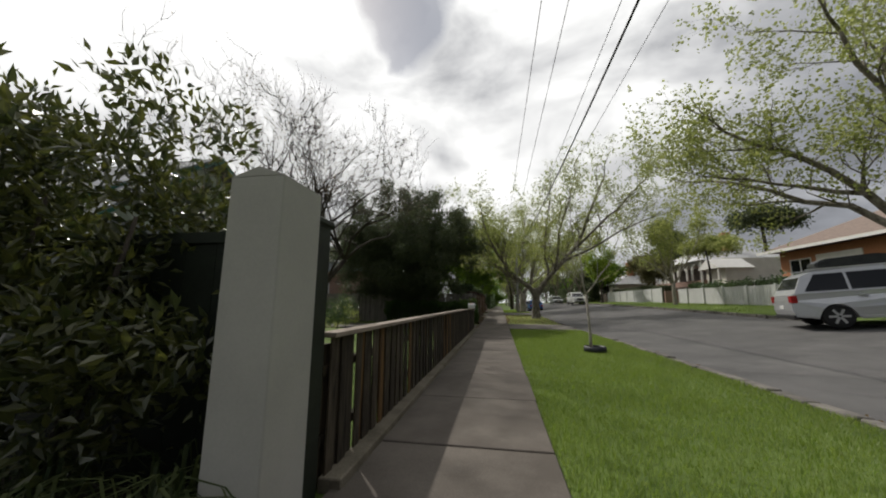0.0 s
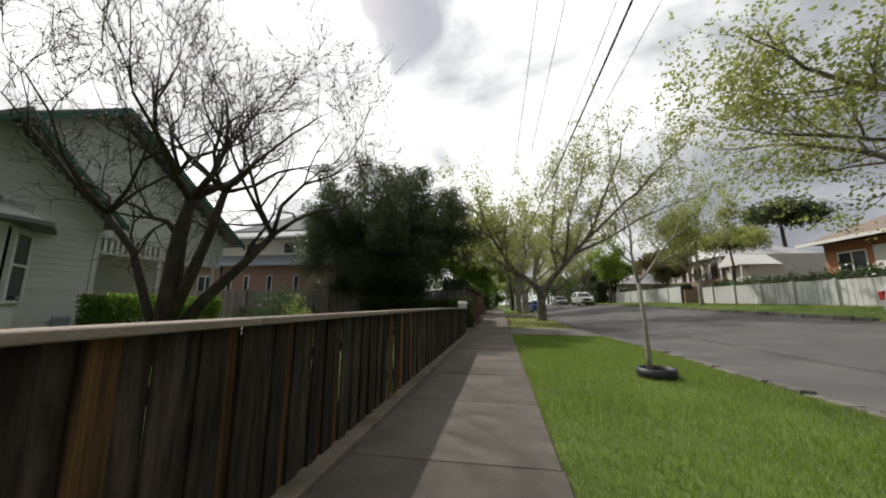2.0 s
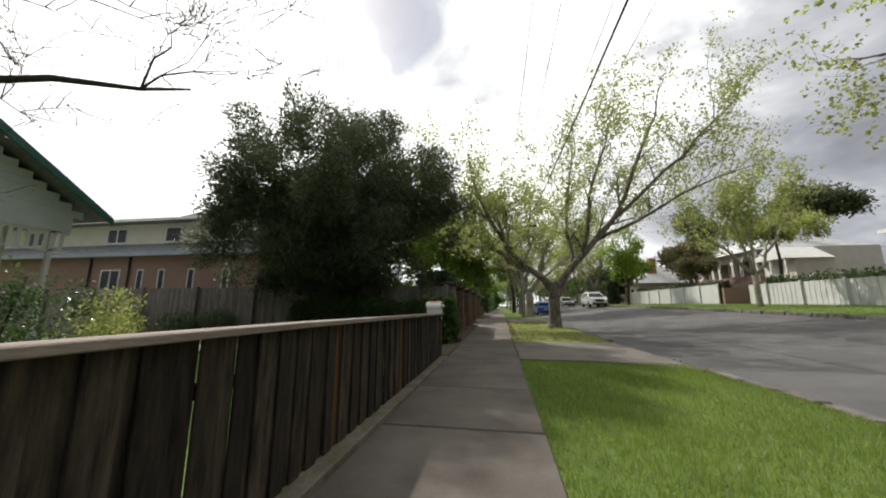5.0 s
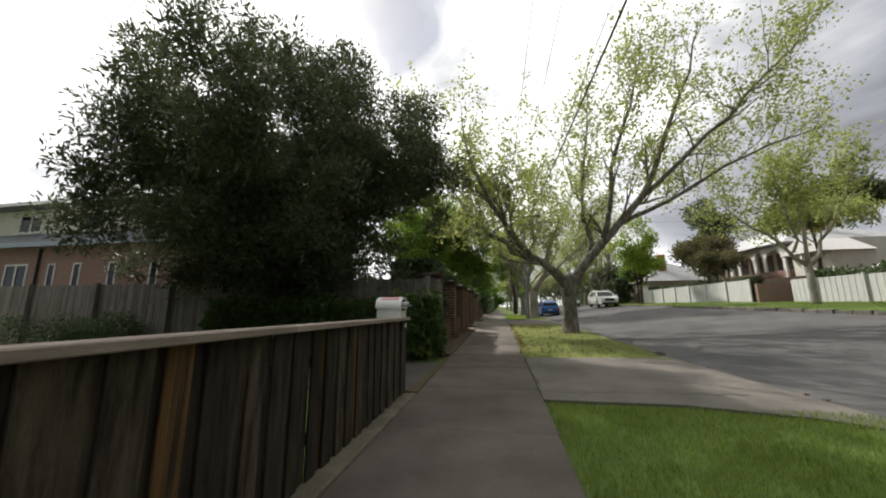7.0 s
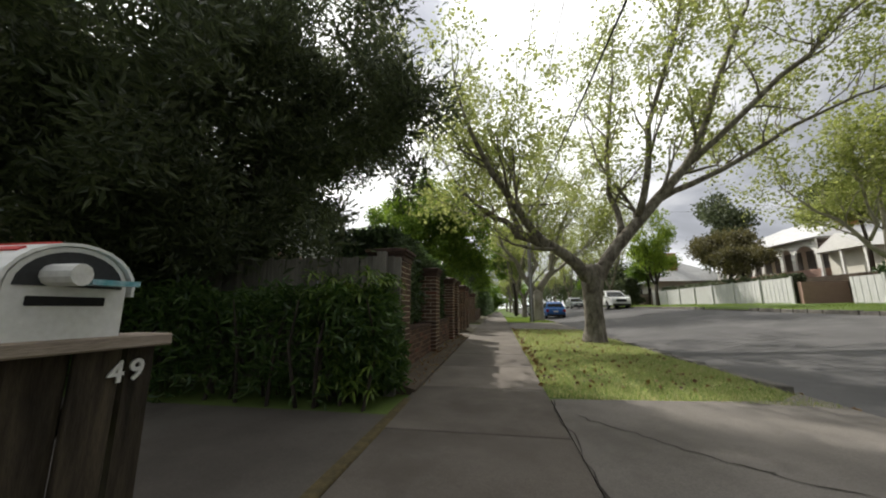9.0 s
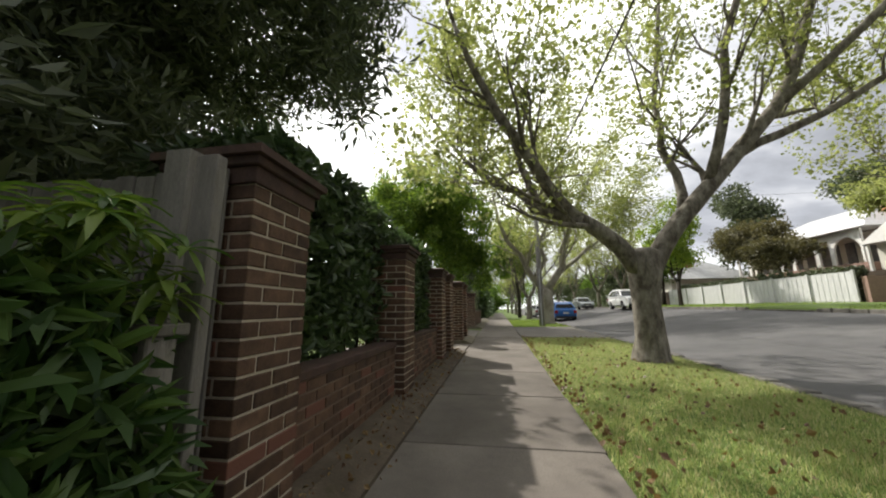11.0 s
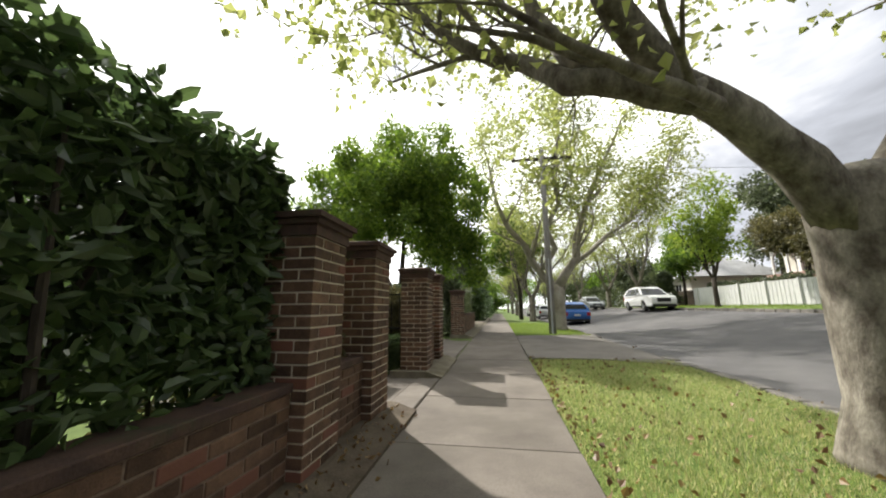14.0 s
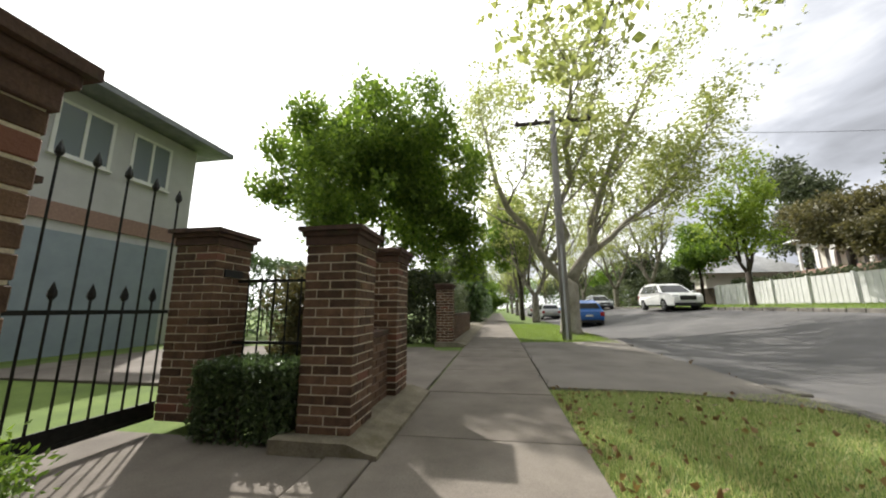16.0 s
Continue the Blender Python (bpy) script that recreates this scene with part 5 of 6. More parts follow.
M_TILE = mat("brown_roof_tile", (0.16, 0.12, 0.10), (0.25, 0.19, 0.155), 4, 0.85, 0.4, 40, stretch=(1, 1, 5))
M_PALEROOF = mat("pale_iron_roof", (0.42, 0.42, 0.41), (0.55, 0.55, 0.54), 2, 0.5, 0.15, 30, 0.2)
# dark tone standing in for the unlit space behind arches and bay windows
M_DARK_INSIDE = mat("dark_inside", (0.12, 0.12, 0.115), (0.2, 0.2, 0.19), 3, 0.9, 0, 40)


def window(parent, x, y0, y1, z0, z1, face=1, axis="x", frame=0.06, mullion=False, sash=False, glass=None):
    """A window in a wall whose face lies at x (or at y=x when axis is "y"), looking along face."""
    w = new("window", None)
    w.parent = parent

    def bx(a0, a1, b0, b1, c0, c1, bev=0.0):
        return box(a0, a1, b0, b1, c0, c1, bev) if axis == "x" else box(b0, b1, a0, a1, c0, c1, bev)

    o = face * 0.03
    part("glass", bx(x - o * 0.6, x + o * 0.15, y0, y1, z0, z1), glass or M_GLASS, w)
    for a, b, c, d in ((y0 - frame, y0, z0 - frame, z1 + frame), (y1, y1 + frame, z0 - frame, z1 + frame), (y0, y1, z1, z1 + frame), (y0, y1, z0 - frame, z0)):
        part("frame", bx(x - o, x + o, a, b, c, d, 0.004), M_FRAME, w)
    if mullion:
        part("mullion", bx(x - o, x + o * 0.9, (y0 + y1) / 2 - 0.04, (y0 + y1) / 2 + 0.04, z0, z1), M_FRAME, w)
    if sash:
        part("sash_rail", bx(x - o, x + o * 0.9, y0, y1, (z0 + z1) / 2 - 0.025, (z0 + z1) / 2 + 0.025), M_FRAME, w)
    part("sill", bx(x - o, x + face * 0.09, y0 - frame - 0.03, y1 + frame + 0.03, z0 - frame - 0.05, z0 - frame, 0.004), M_FRAME, w)
    return w


def boards(parent, x, y0, y1, z0, z1, step=0.15, material=None, gable=None):
    """Lapped weatherboards on a wall facing +x; gable gives the half width left at a height."""
    z = z0
    while z < z1 - 0.02:
        e = min(z + step, z1)
        a, b = gable(z + step / 2) if gable else (y0, y1)
        if b - a > 0.15:
            part("board", prism([(x - 0.03, z), (x + 0.022, z), (x + 0.006, e), (x - 0.03, e)], a, b, axis="y"), material or M_BOARD, parent)
        z = e


# weatherboard house behind the paling fence
h1 = thing("house", "pale green weatherboard house with gables and a verandah", "house")
part("wall", box(-16.5, -10.53, 3.0, 10.7, -0.1, 3.3), M_BOARD, h1)
boards(h1, -10.5, 9.35, 10.7, 0.35, 3.3)
boards(h1, -10.5, 3.0, 5.0, 0.35, 3.3)
part("corner_board", box(-10.55, -10.46, 10.62, 10.73, -0.05, 3.3), M_FRAME, h1)
part("base_wall", box(-10.56, -10.47, 3.0, 10.68, -0.1, 0.345), M_PINK, h1)
GA = (8.7, 5.2)
part("gable_wall", prism([(6.6, 3.2), (10.8, 3.2), (GA[0], GA[1] - 0.1)], -16.5, -10.52, axis="x"), M_SAGE, h1)
boards(h1, -10.5, 0, 0, 3.3, 5.0, 0.15, M_SAGE, lambda z: (GA[0] - (GA[1] - 0.12 - z) / 0.88, GA[0] + (GA[1] - 0.12 - z) / 0.88))
for s, e in ((-1, 6.2), (1, 10.95)):
    part("roof_slope", prism([(GA[0], GA[1]), (e, 3.02 + 0.05), (e, 3.02 + 0.17), (GA[0], GA[1] + 0.14)], -16.7, -9.95, axis="x"), M_ROOF, h1)
    part("bargeboard", prism([(GA[0], GA[1] - 0.11), (e, 3.0), (e, 3.12), (GA[0], GA[1] + 0.03)], -9.95, -9.90, axis="x"), M_TEAL, h1, "dark green bargeboard")
part("main_roof", prism([(-10.0, 3.12), (-14.5, 5.6), (-14.5, 5.72), (-10.0, 3.24)], 2.4, 8.6, axis="y"), M_ROOF, h1)
part("gutter", box(-10.04, -9.92, 2.4, 6.3, 3.05, 3.17), M_TEAL, h1)
# bay window
bay = [(-10.5, 5.0), (-9.75, 5.6), (-9.75, 8.65), (-10.5, 9.4)]
part("bay_wall", prism(bay, -0.1, 1.12), M_BOARD, h1)
part("bay_wall", prism(bay, 2.62, 2.85), M_BOARD, h1)
part("bay_wall", prism([(x - 0.12 if x > -10 else x, y) for x, y in bay], 1.12, 2.62), M_DARK_INSIDE, h1, "dark window recess")
for k in range(7):
    part("board", prism([(-9.74, 0.0 + 0.15 * k), (-9.725, 0.0 + 0.15 * k), (-9.738, 0.15 + 0.15 * k), (-9.745, 0.15 + 0.15 * k)], 5.6, 8.65, axis="y"), M_BOARD, h1)
part("bay_sill", prism([(x + (0.07 if x > -10 else 0.0), y + (0.06 if y > 7 else -0.06)) for x, y in bay], 1.06, 1.13), M_FRAME, h1)
for a, b in ((5.75, 6.4), (6.75, 7.4), (7.75, 8.4)):
    window(h1, -9.78, a, b, 1.22, 2.5, sash=True, frame=0.09)
for a, b in ((5.6, 5.68), (6.48, 6.66), (7.48, 7.66), (8.48, 8.65)):
    part("bay_post", box(-9.86, -9.76, a, b, 1.12, 2.62), M_FRAME, h1)
bm = box(0.2, 0.85, -0.02, 0.02, 0.1, 1.4)
sidew = part("side_window", bm, M_GLASS, h1)
sidew.matrix_basis = pose(-9.72, 8.69, 1.12, 0, 0, 135)
for a, b, c, d in ((0.08, 0.2, 0.0, 1.5), (0.85, 0.97, 0.0, 1.5), (0.2, 0.85, 0.72, 0.77), (0.2, 0.85, 1.4, 1.5)):
    fr = part("window_frame", box(a, b, -0.04, 0.035, c, d), M_FRAME, h1)
    fr.matrix_basis = pose(-9.72, 8.69, 1.12, 0, 0, 135)
bm = bmesh.new()
lo = [bm.verts.new((x + (0.35 if x > -10 else 0.0), y + (0.4 if y > 7 else -0.4), 2.78)) for x, y in bay]
hi = [bm.verts.new((-10.52, y, 3.25)) for y in (5.6, 6.2, 8.1, 8.8)]
for i in range(3):
    bm.faces.new((lo[i], lo[i + 1], hi[i + 1], hi[i]))
bm.faces.new(lo[::-1])
part("bay_roof", bm, M_PALEROOF, h1, "small pale hipped roof over the bay")
part("bay_gutter", prism([(x + (0.4 if x > -10 else 0.0), y + (0.44 if y > 7 else -0.44)) for x, y in bay], 2.70, 2.79), M_ROOF, h1)
vent = part("vent", box(-10.45, -10.40, 10.0, 10.35, 0.5, 0.75, 0.01), M_GARAGE, h1, "grey wall vent")
# main gable with the verandah
GB = (11.6, 7.15)
part("wall", box(-20, -13.8, 10.71, 16.0, -0.1, 3.7), M_BOARD, h1)
boards(h1, -13.77, 10.75, 16.0, 0.3, 3.2)
part("gable_wall", prism([(6.6, 3.7), (16.3, 3.7), (GB[0], GB[1] - 0.1)], -20, -12.02, axis="x"), M_SAGE, h1)
boards(h1, -12.0, 0, 0, 3.6, 7.0, 0.2, M_SAGE, lambda z: (GB[0] - (GB[1] - 0.2 - z) / 0.66, GB[0] + (GB[1] - 0.2 - z) / 0.66))
for e in (6.3, 16.9):
    part("roof_slope", prism([(GB[0], GB[1]), (e, 3.62), (e, 3.74), (GB[0], GB[1] + 0.13)], -20.2, -11.45, axis="x"), M_ROOF, h1)
    part("bargeboard", prism([(GB[0], GB[1] - 0.14), (e, 3.50), (e, 3.68), (GB[0], GB[1] + 0.06)], -11.45, -11.40, axis="x"), M_TEAL, h1, "green bargeboard")
part("verandah_beam", box(-12.1, -11.98, 10.75, 16.3, 3.15, 3.62), M_SAGE, h1)
part("verandah_floor", box(-13.8, -11.9, 10.75, 16.3, -0.1, 0.25), M_PATH, h1)
for yy in (13.6, 15.9):
    part("verandah_post", box(-12.1, -12.0, yy, yy + 0.1, 0.25, 3.2), M_FRAME, h1)
part("frieze_rail", box(-12.06, -12.0, 10.75, 16.3, 3.08, 3.15), M_FRAME, h1)
part("frieze_rail", box(-12.06, -12.0, 10.75, 16.3, 2.58, 2.64), M_FRAME, h1)
yy = 10.85
while yy < 16.2:
    part("frieze_slat", box(-12.045, -12.015, yy, yy + 0.085, 2.64, 3.08), M_FRAME, h1)
    yy += 0.17
part("front_door", box(-13.76, -13.70, 10.8, 11.45, 0.25, 2.3, 0.01), M_TRIM, h1, "dark front door")

# two-storey neighbour across the driveway
h2 = thing("house", "two-storey brick and cream rendered house with grey roofs", "house")
part("wall", box(-30, -9.5, 22.0, 27.6, -0.1, 3.55), M_PINK, h2, "pinkish brown brick lower storey")
part("upper_wall", box(-29.5, -10.2, 22.5, 27.2, 3.55, 5.2), M_CREAM, h2, "cream rendered upper storey")
part("skirt_roof", prism([(21.45, 3.45), (22.52, 4.15), (22.52, 4.05), (21.45, 3.38)], -30.3, -9.2, axis="x"), M_ROOF, h2)
part("fascia", box(-30.3, -9.2, 21.40, 21.45, 3.36, 3.52), M_GARAGE, h2)
bm = bmesh.new()
eave = [bm.verts.new(p) for p in ((-30.3, 21.7, 5.15), (-9.4, 21.7, 5.15), (-9.4, 27.9, 5.15), (-30.3, 27.9, 5.15))]
ridge = [bm.verts.new(p) for p in ((-27, 24.8, 6.2), (-12.5, 24.8, 6.2))]
bm.faces.new((eave[0], eave[1], ridge[1], ridge[0])), bm.faces.new((eave[2], eave[3], ridge[0], ridge[1])), bm.faces.new((eave[1], eave[2], ridge[1])), bm.faces.new((eave[3], eave[0], ridge[0])), bm.faces.new(eave[::-1])
part("roof", bm, M_ROOF, h2, "low hipped grey roof")
part("gutter", box(-30.3, -9.4, 21.62, 21.70, 5.07, 5.19), M_FRAME, h2)
for a, b in ((-25.0, -23.6), (-19.6, -18.5), (-16.1, -15.3), (-13.4, -12.7), (-11.9, -11.3)):
    window(h2, 22.5, a, b, 4.25, 4.9, -1, "y", 0.06, b - a > 1)
window(h2, 22.0, -18.9, -17.9, 1.3, 2.75, -1, "y", 0.07, True)
for a in (-16.8, -15.6, -14.0, -12.2):
    window(h2, 22.0, a, a + 0.25, 1.3, 2.75, -1, "y", 0.06)
for x in (-19.6, -17.3):
    part("downpipe", tube([(x, 21.94, 0.0), (x, 21.94, 3.4)], [0.045, 0.045], 8), M_TRIM, h2)

# grey paling fence along the driveway
side = thing("side_fence", "grey weathered paling fence along the driveway", "fence")
pm = bpy.data.meshes.new("paling")
bm = box(-0.05, 0.05, -0.008, 0.008, 0, 1.67, 0.003)
bm.to_mesh(pm)
bm.free()
pm.materials.append(M_GREYPAL)
x = -1.55
while x > -22:
    p = link("paling", pm, M_GREYPAL, side)
    p.matrix_basis = pose(x, 19.78 + rng.uniform(-0.004, 0.004), 0.10 + rng.uniform(-0.015, 0.015), 0, rng.uniform(-0.5, 0.5), rng.uniform(-1, 1))
    x -= 0.104
for x in (-1.66, -3.9, -6.3, -8.7, -11.1, -13.5, -15.9, -18.3, -20.7):
    part("fence_post", box(x - 0.06, x + 0.06, 19.66, 19.76, -0.1, 1.82), M_GREYPAL, side)
for z in (0.5, 1.45):
    part("rail", box(-22, -1.9, 19.80, 19.84, z, z + 0.07), M_GREYPAL, side)
part("end_board", box(-1.445, -1.35, 19.55, 19.60, 0.0, 1.72, 0.004), M_GREYPAL, side, "grey timber end board beside the brick pier")

stub = thing("gate_post", "short grey timber post with a flat cap beside the brick pier", "post", at=(-1.42, 19.44, 0.0))
part("shaft", box(-0.065, 0.065, -0.05, 0.05, -0.05, 1.05, 0.006), M_GREYPAL, stub)
part("post_cap", box(-0.20, 0.085, -0.075, 0.075, 1.05, 1.09, 0.006), M_GREYPAL, stub)

# rendered house behind the iron gate
M_CURTAINED = glass_mat("curtained_glass", (0.20, 0.225, 0.25))
h3 = thing("house", "grey rendered two-storey house with a dark eave", "house")
part("wall", box(-22, -11, 29.0, 35.8, 3.9, 6.95), M_RENDER, h3)
part("wall", box(-22, -11.02, 29.1, 35.75, -0.1, 3.45), M_RENDER, h3)
part("brick_band", box(-11.2, -10.97, 29.1, 35.8, 3.45, 3.9), M_PINK, h3, "brick band between the storeys")
part("garage_door", box(-11.05, -10.98, 31.2, 35.2, 0.1, 3.2, 0.01), M_GARAGE, h3, "blue-grey panel garage door")
bm = bmesh.new()
eave = [bm.verts.new(p) for p in ((-10.2, 28.2, 7.0), (-10.2, 36.6, 7.0), (-22.8, 36.6, 7.0), (-22.8, 28.2, 7.0))]
e2 = [bm.verts.new(v.co + Vector((0, 0, 0.18))) for v in eave]
ridge = [bm.verts.new(p) for p in ((-16.5, 31, 9.6), (-16.5, 33, 9.6))]
for i in range(4):
    bm.faces.new((eave[i], eave[(i + 1) % 4], e2[(i + 1) % 4], e2[i]))
bm.faces.new(eave[::-1]), bm.faces.new((e2[0], e2[1], ridge[1], ridge[0])), bm.faces.new((e2[2], e2[3], ridge[0], ridge[1])), bm.faces.new((e2[1], e2[2], ridge[1])), bm.faces.new((e2[3], e2[0], ridge[0]))
part("roof", bm, M_ROOF, h3, "dark grey hipped roof")
part("roof_panel", prism([(-11.5, 7.62), (-13.0, 8.2), (-13.0, 8.28), (-11.5, 7.7)], 31.5, 33.6, axis="y"), M_GLASS, h3, "dark glass solar panel")
for a, b in ((31.95, 33.1), (33.75, 34.8)):
    window(h3, -10.99, a, b, 5.2, 6.5, 1, "x", 0.09, True, glass=M_CURTAINED)

# iron gate, its piers and the planting beside it
pier(-3.15, 28.98, "brick gate pier with a letter slot", 21)
part("letter_slot", box(-2.92, -2.905, 28.86, 29.1, 1.55, 1.63, 0.003), M_TRIM, [o for o in scene.objects if o.get("label") == "brick gate pier with a letter slot"][0], "dark letter slot").matrix_parent_inverse = pose(-3.15, 28.98, base(28.98) + 0.08).inverted()
pier(-3.15, 27.1, "brick gate pier beside the entrance", 21)
M_IRON = mat("black_iron", (0.012, 0.013, 0.013), (0.025, 0.026, 0.025), 20, 0.5, 0.1, 90, 0.4)
gate = thing("metal_gate", "black wrought iron gate with spear heads", "gate", at=(-3.4, 28.05, base(28) + 0.06))


def spear(parent, y, top):
    bar = part("gate_bar", tube([(0, y, 0.05), (0, y, top)], [0.009, 0.009], 6), M_IRON, parent)
    bm = bmesh.new()
    tube([(0, y, top - 0.01), (0, y, top + 0.02), (0, y, top + 0.05), (0, y, top + 0.12)], [0.014, 0.03, 0.026, 0.002], 6, bm)
    part("spear_head", bm, M_IRON, bar)


for i in range(12):
    yy = -0.66 + 0.12 * i
    spear(gate, yy, (2.05 + 0.14 * math.cos((yy) * 1.6)) if i % 2 else 1.12)
for z in (0.05, 1.0):
    part("gate_rail", box(-0.012, 0.012, -0.70, 0.70, z, z + 0.035), M_IRON, gate)
part("kick_plate", box(-0.008, 0.008, -0.70, 0.70, 0.085, 0.2), M_IRON, gate)
rails = thing("iron_fence", "low black iron railing between brick piers", "fence", at=(-2.4, 29.05, base(29) + 0.06))
for i in range(6):
    b = part("bar", tube([(-0.38 + 0.15 * i, 0, 0), (-0.38 + 0.15 * i, 0, 1.35)], [0.009, 0.009], 6), M_IRON, rails)
part("rail", box(-0.5, 0.55, -0.012, 0.012, 0.68, 0.71), M_IRON, rails)
part("rail", box(-0.5, 0.55, -0.012, 0.012, 1.3, 1.33), M_IRON, rails)
hedge("hedge", "clipped dark box hedge between brick piers", -2.85, -1.9, 28.55, 28.95, 0.14, 0.78, 14000, (0.03, 0.06), L_HEDGE, 111, 1.8, 0, 6, 0.05)
shrub("shrub", "variegated flowering shrub above the railing", "shrub", lumps((-2.4, 29.6, 1.1), (0.5, 0.4, 0.75), 18, 0.25, 113, -0.9), 6500, (0.04, 0.085), L_BRONZE, 114, [([(-2.4, 29.6, 0.1), (-2.4, 29.6, 0.7), (-2.4, 29.55, 1.4)], 0.02, 0.008)])
shrub("shrub", "clipped bright green topiary ball beside the gate", "shrub", [(-2.55, 27.05, 0.42, 0.33, 0.33, 0.3)], 2600, (0.03, 0.06), L_GREEN, 116, [([(-2.55, 27.05, 0.1), (-2.55, 27.05, 0.4)], 0.02, 0.015)], shell=0.75)

# far side: fences, houses, gardens
M_PALEFENCE = mat("pale_grey_fence", (0.46, 0.46, 0.45), (0.60, 0.60, 0.585), 2, 0.85, 0.3, 50, stretch=(1, 6, 0.7), vary=0.05)
far_fence = thing("far_fence", "pale grey paling fence along the uphill side", "fence")
for ya, yb, top in ((37.0, 54.5, 1.42), (15.6, 33.9, 1.22)):
    yy = ya
    while yy < yb - 0.1:
        e = min(yy + 2.4, yb)
        z = height(16.2, (yy + e) / 2)
        bm = bmesh.new()
        w = yy
        while w < e - 0.03:
            ww = min(w + 0.15, e)
            box(16.2 + (0.0 if int((w - yy) / 0.149) % 2 else 0.012), 16.24, w + 0.004, ww - 0.004, z - 0.1, z + top, 0, bm)
            w = ww
        tagged(part("fence_panel", bm, M_PALEFENCE, far_fence), kind="stuff")
        part("fence_post", box(16.12, 16.2, yy - 0.05, yy + 0.05, z - 0.1, z + top + 0.06), M_PALEFENCE, far_fence)
        yy = e
garden_wall = thing("wall_garden", "dark brick retaining wall beside the far driveway", "wall", kind="structure")
part("return_wall", box(16.3, 22, 36.6, 36.85, 0.8, 2.5), M_PINK, garden_wall)
part("return_wall", box(21.5, 21.8, 33.0, 36.6, 0.8, 3.2), M_PINK, garden_wall)
part("terrace", box(18.5, 48, 17, 78, 0.6, 2.9), M_EARTH, garden_wall, "raised garden terrace")

h4 = thing("house", "white verandah house with arched arcade and pale roof", "house", at=(0, 6.5, 0))
FX = 24.5
part("wall", box(FX + 1.8, FX + 9, 37.5, 51.5, 2.8, 6.6), M_CREAM, h4)
part("verandah_floor", box(FX - 0.2, FX + 1.8, 38.5, 51.5, 2.8, 4.1), M_PINK, h4)
yy = 38.8
for wd in (2.2, 1.2, 2.2, 1.2, 2.6, 1.2, 1.6):
    r = wd / 2 - 0.16
    zc = 6.15 - r - 0.12
    ring = [(yy, 4.1), (yy, 6.5), (yy + wd, 6.5), (yy + wd, 4.1), (yy + wd / 2 + r, 4.1)] + [(yy + wd / 2 + r * math.cos(radians(a)), zc + r * math.sin(radians(a))) for a in range(0, 181, 15)] + [(yy + wd / 2 - r, 4.1)]
    part("arch", prism(ring, FX, FX + 0.14, axis="x"), M_WHITE, h4, "white arched verandah bay")
    # dark panel on the back wall paints in the verandah's shade
    part("back_shade", box(FX + 1.74, FX + 1.79, yy + 0.25, yy + wd - 0.25, 4.2, 5.9), M_DARK_INSIDE, h4, "dark panel painted as the shade behind the arch")
    yy += wd
bm = bmesh.new()
eave = [bm.verts.new(p) for p in ((FX - 0.5, 37.9, 6.5), (FX - 0.5, 51.9, 6.5), (FX + 10, 51.9, 6.5), (FX + 10, 37.9, 6.5))]
ridge = [bm.verts.new(p) for p in ((FX + 4.5, 42.5, 9.0), (FX + 4.5, 47.5, 9.0))]
bm.faces.new(eave[::-1]), bm.faces.new((eave[0], eave[1], ridge[1], ridge[0])), bm.faces.new((eave[2], eave[3], ridge[0], ridge[1])), bm.faces.new((eave[1], eave[2], ridge[1])), bm.faces.new((eave[3], eave[0], ridge[0]))
part("roof", bm, M_PALEROOF, h4, "pale grey iron hipped roof")
part("chimney", box(FX + 3.6, FX + 4.5, 40.2, 40.9, 6.5, 10.2, 0.02), M_ORANGE, h4, "red brick chimney")
part("porch_gable", prism([(34.6, 5.2), (38.4, 5.2), (36.5, 6.4)], FX - 0.6, FX + 3, axis="x"), M_WHITE, h4, "white porch gable")
part("porch_wall", box(FX + 0.2, FX + 3, 34.8, 38.2, 2.8, 5.2), M_CREAM, h4)
for yy in (34.8, 36.4, 38.0):
    part("porch_post", box(FX - 0.5, FX - 0.35, yy, yy + 0.15, 2.9, 5.2), M_WHITE, h4)

h5 = thing("house", "orange brick bungalow with a brown tiled roof", "house")
part("wall", box(21.5, 31, 14.5, 29.5, 0.6, 5.1), M_ORANGE, h5)
part("porch_opening", box(21.44, 21.5, 23.5, 26.5, 2.0, 4.6), M_WHITE, h5, "white framed porch")
window(h5, 21.5, 18.0, 20.2, 2.6, 4.4, -1, "x", 0.08, True)
window(h5, 21.5, 27.0, 28.6, 2.6, 4.4, -1, "x", 0.08, True)
bm = bmesh.new()
eave = [bm.verts.new(p) for p in ((20.6, 13.6, 5.2), (20.6, 30.4, 5.2), (31.9, 30.4, 5.2), (31.9, 13.6, 5.2))]
ridge = [bm.verts.new(p) for p in ((26.2, 19, 8.0), (26.2, 25, 8.0))]
bm.faces.new(eave[::-1]), bm.faces.new((eave[0], eave[1], ridge[1], ridge[0])), bm.faces.new((eave[2], eave[3], ridge[0], ridge[1])), bm.faces.new((eave[1], eave[2], ridge[1])), bm.faces.new((eave[3], eave[0], ridge[0]))
part("roof", bm, M_TILE, h5, "brown tiled hipped roof")
part("fascia", box(20.52, 20.6, 13.6, 30.4, 5.05, 5.25), M_WHITE, h5)

h6 = thing("house", "cream cottage with pale roof and red chimney", "house", at=(0, 8.0, 0))
part("wall", box(21, 30, 56, 68, 1.0, 4.6), M_CREAM, h6)
bm = bmesh.new()
eave = [bm.verts.new(p) for p in ((20.2, 55.2, 4.6), (20.2, 68.8, 4.6), (31, 68.8, 4.6), (31, 55.2, 4.6))]
ridge = [bm.verts.new(p) for p in ((25, 59, 7.6), (25, 65, 7.6))]
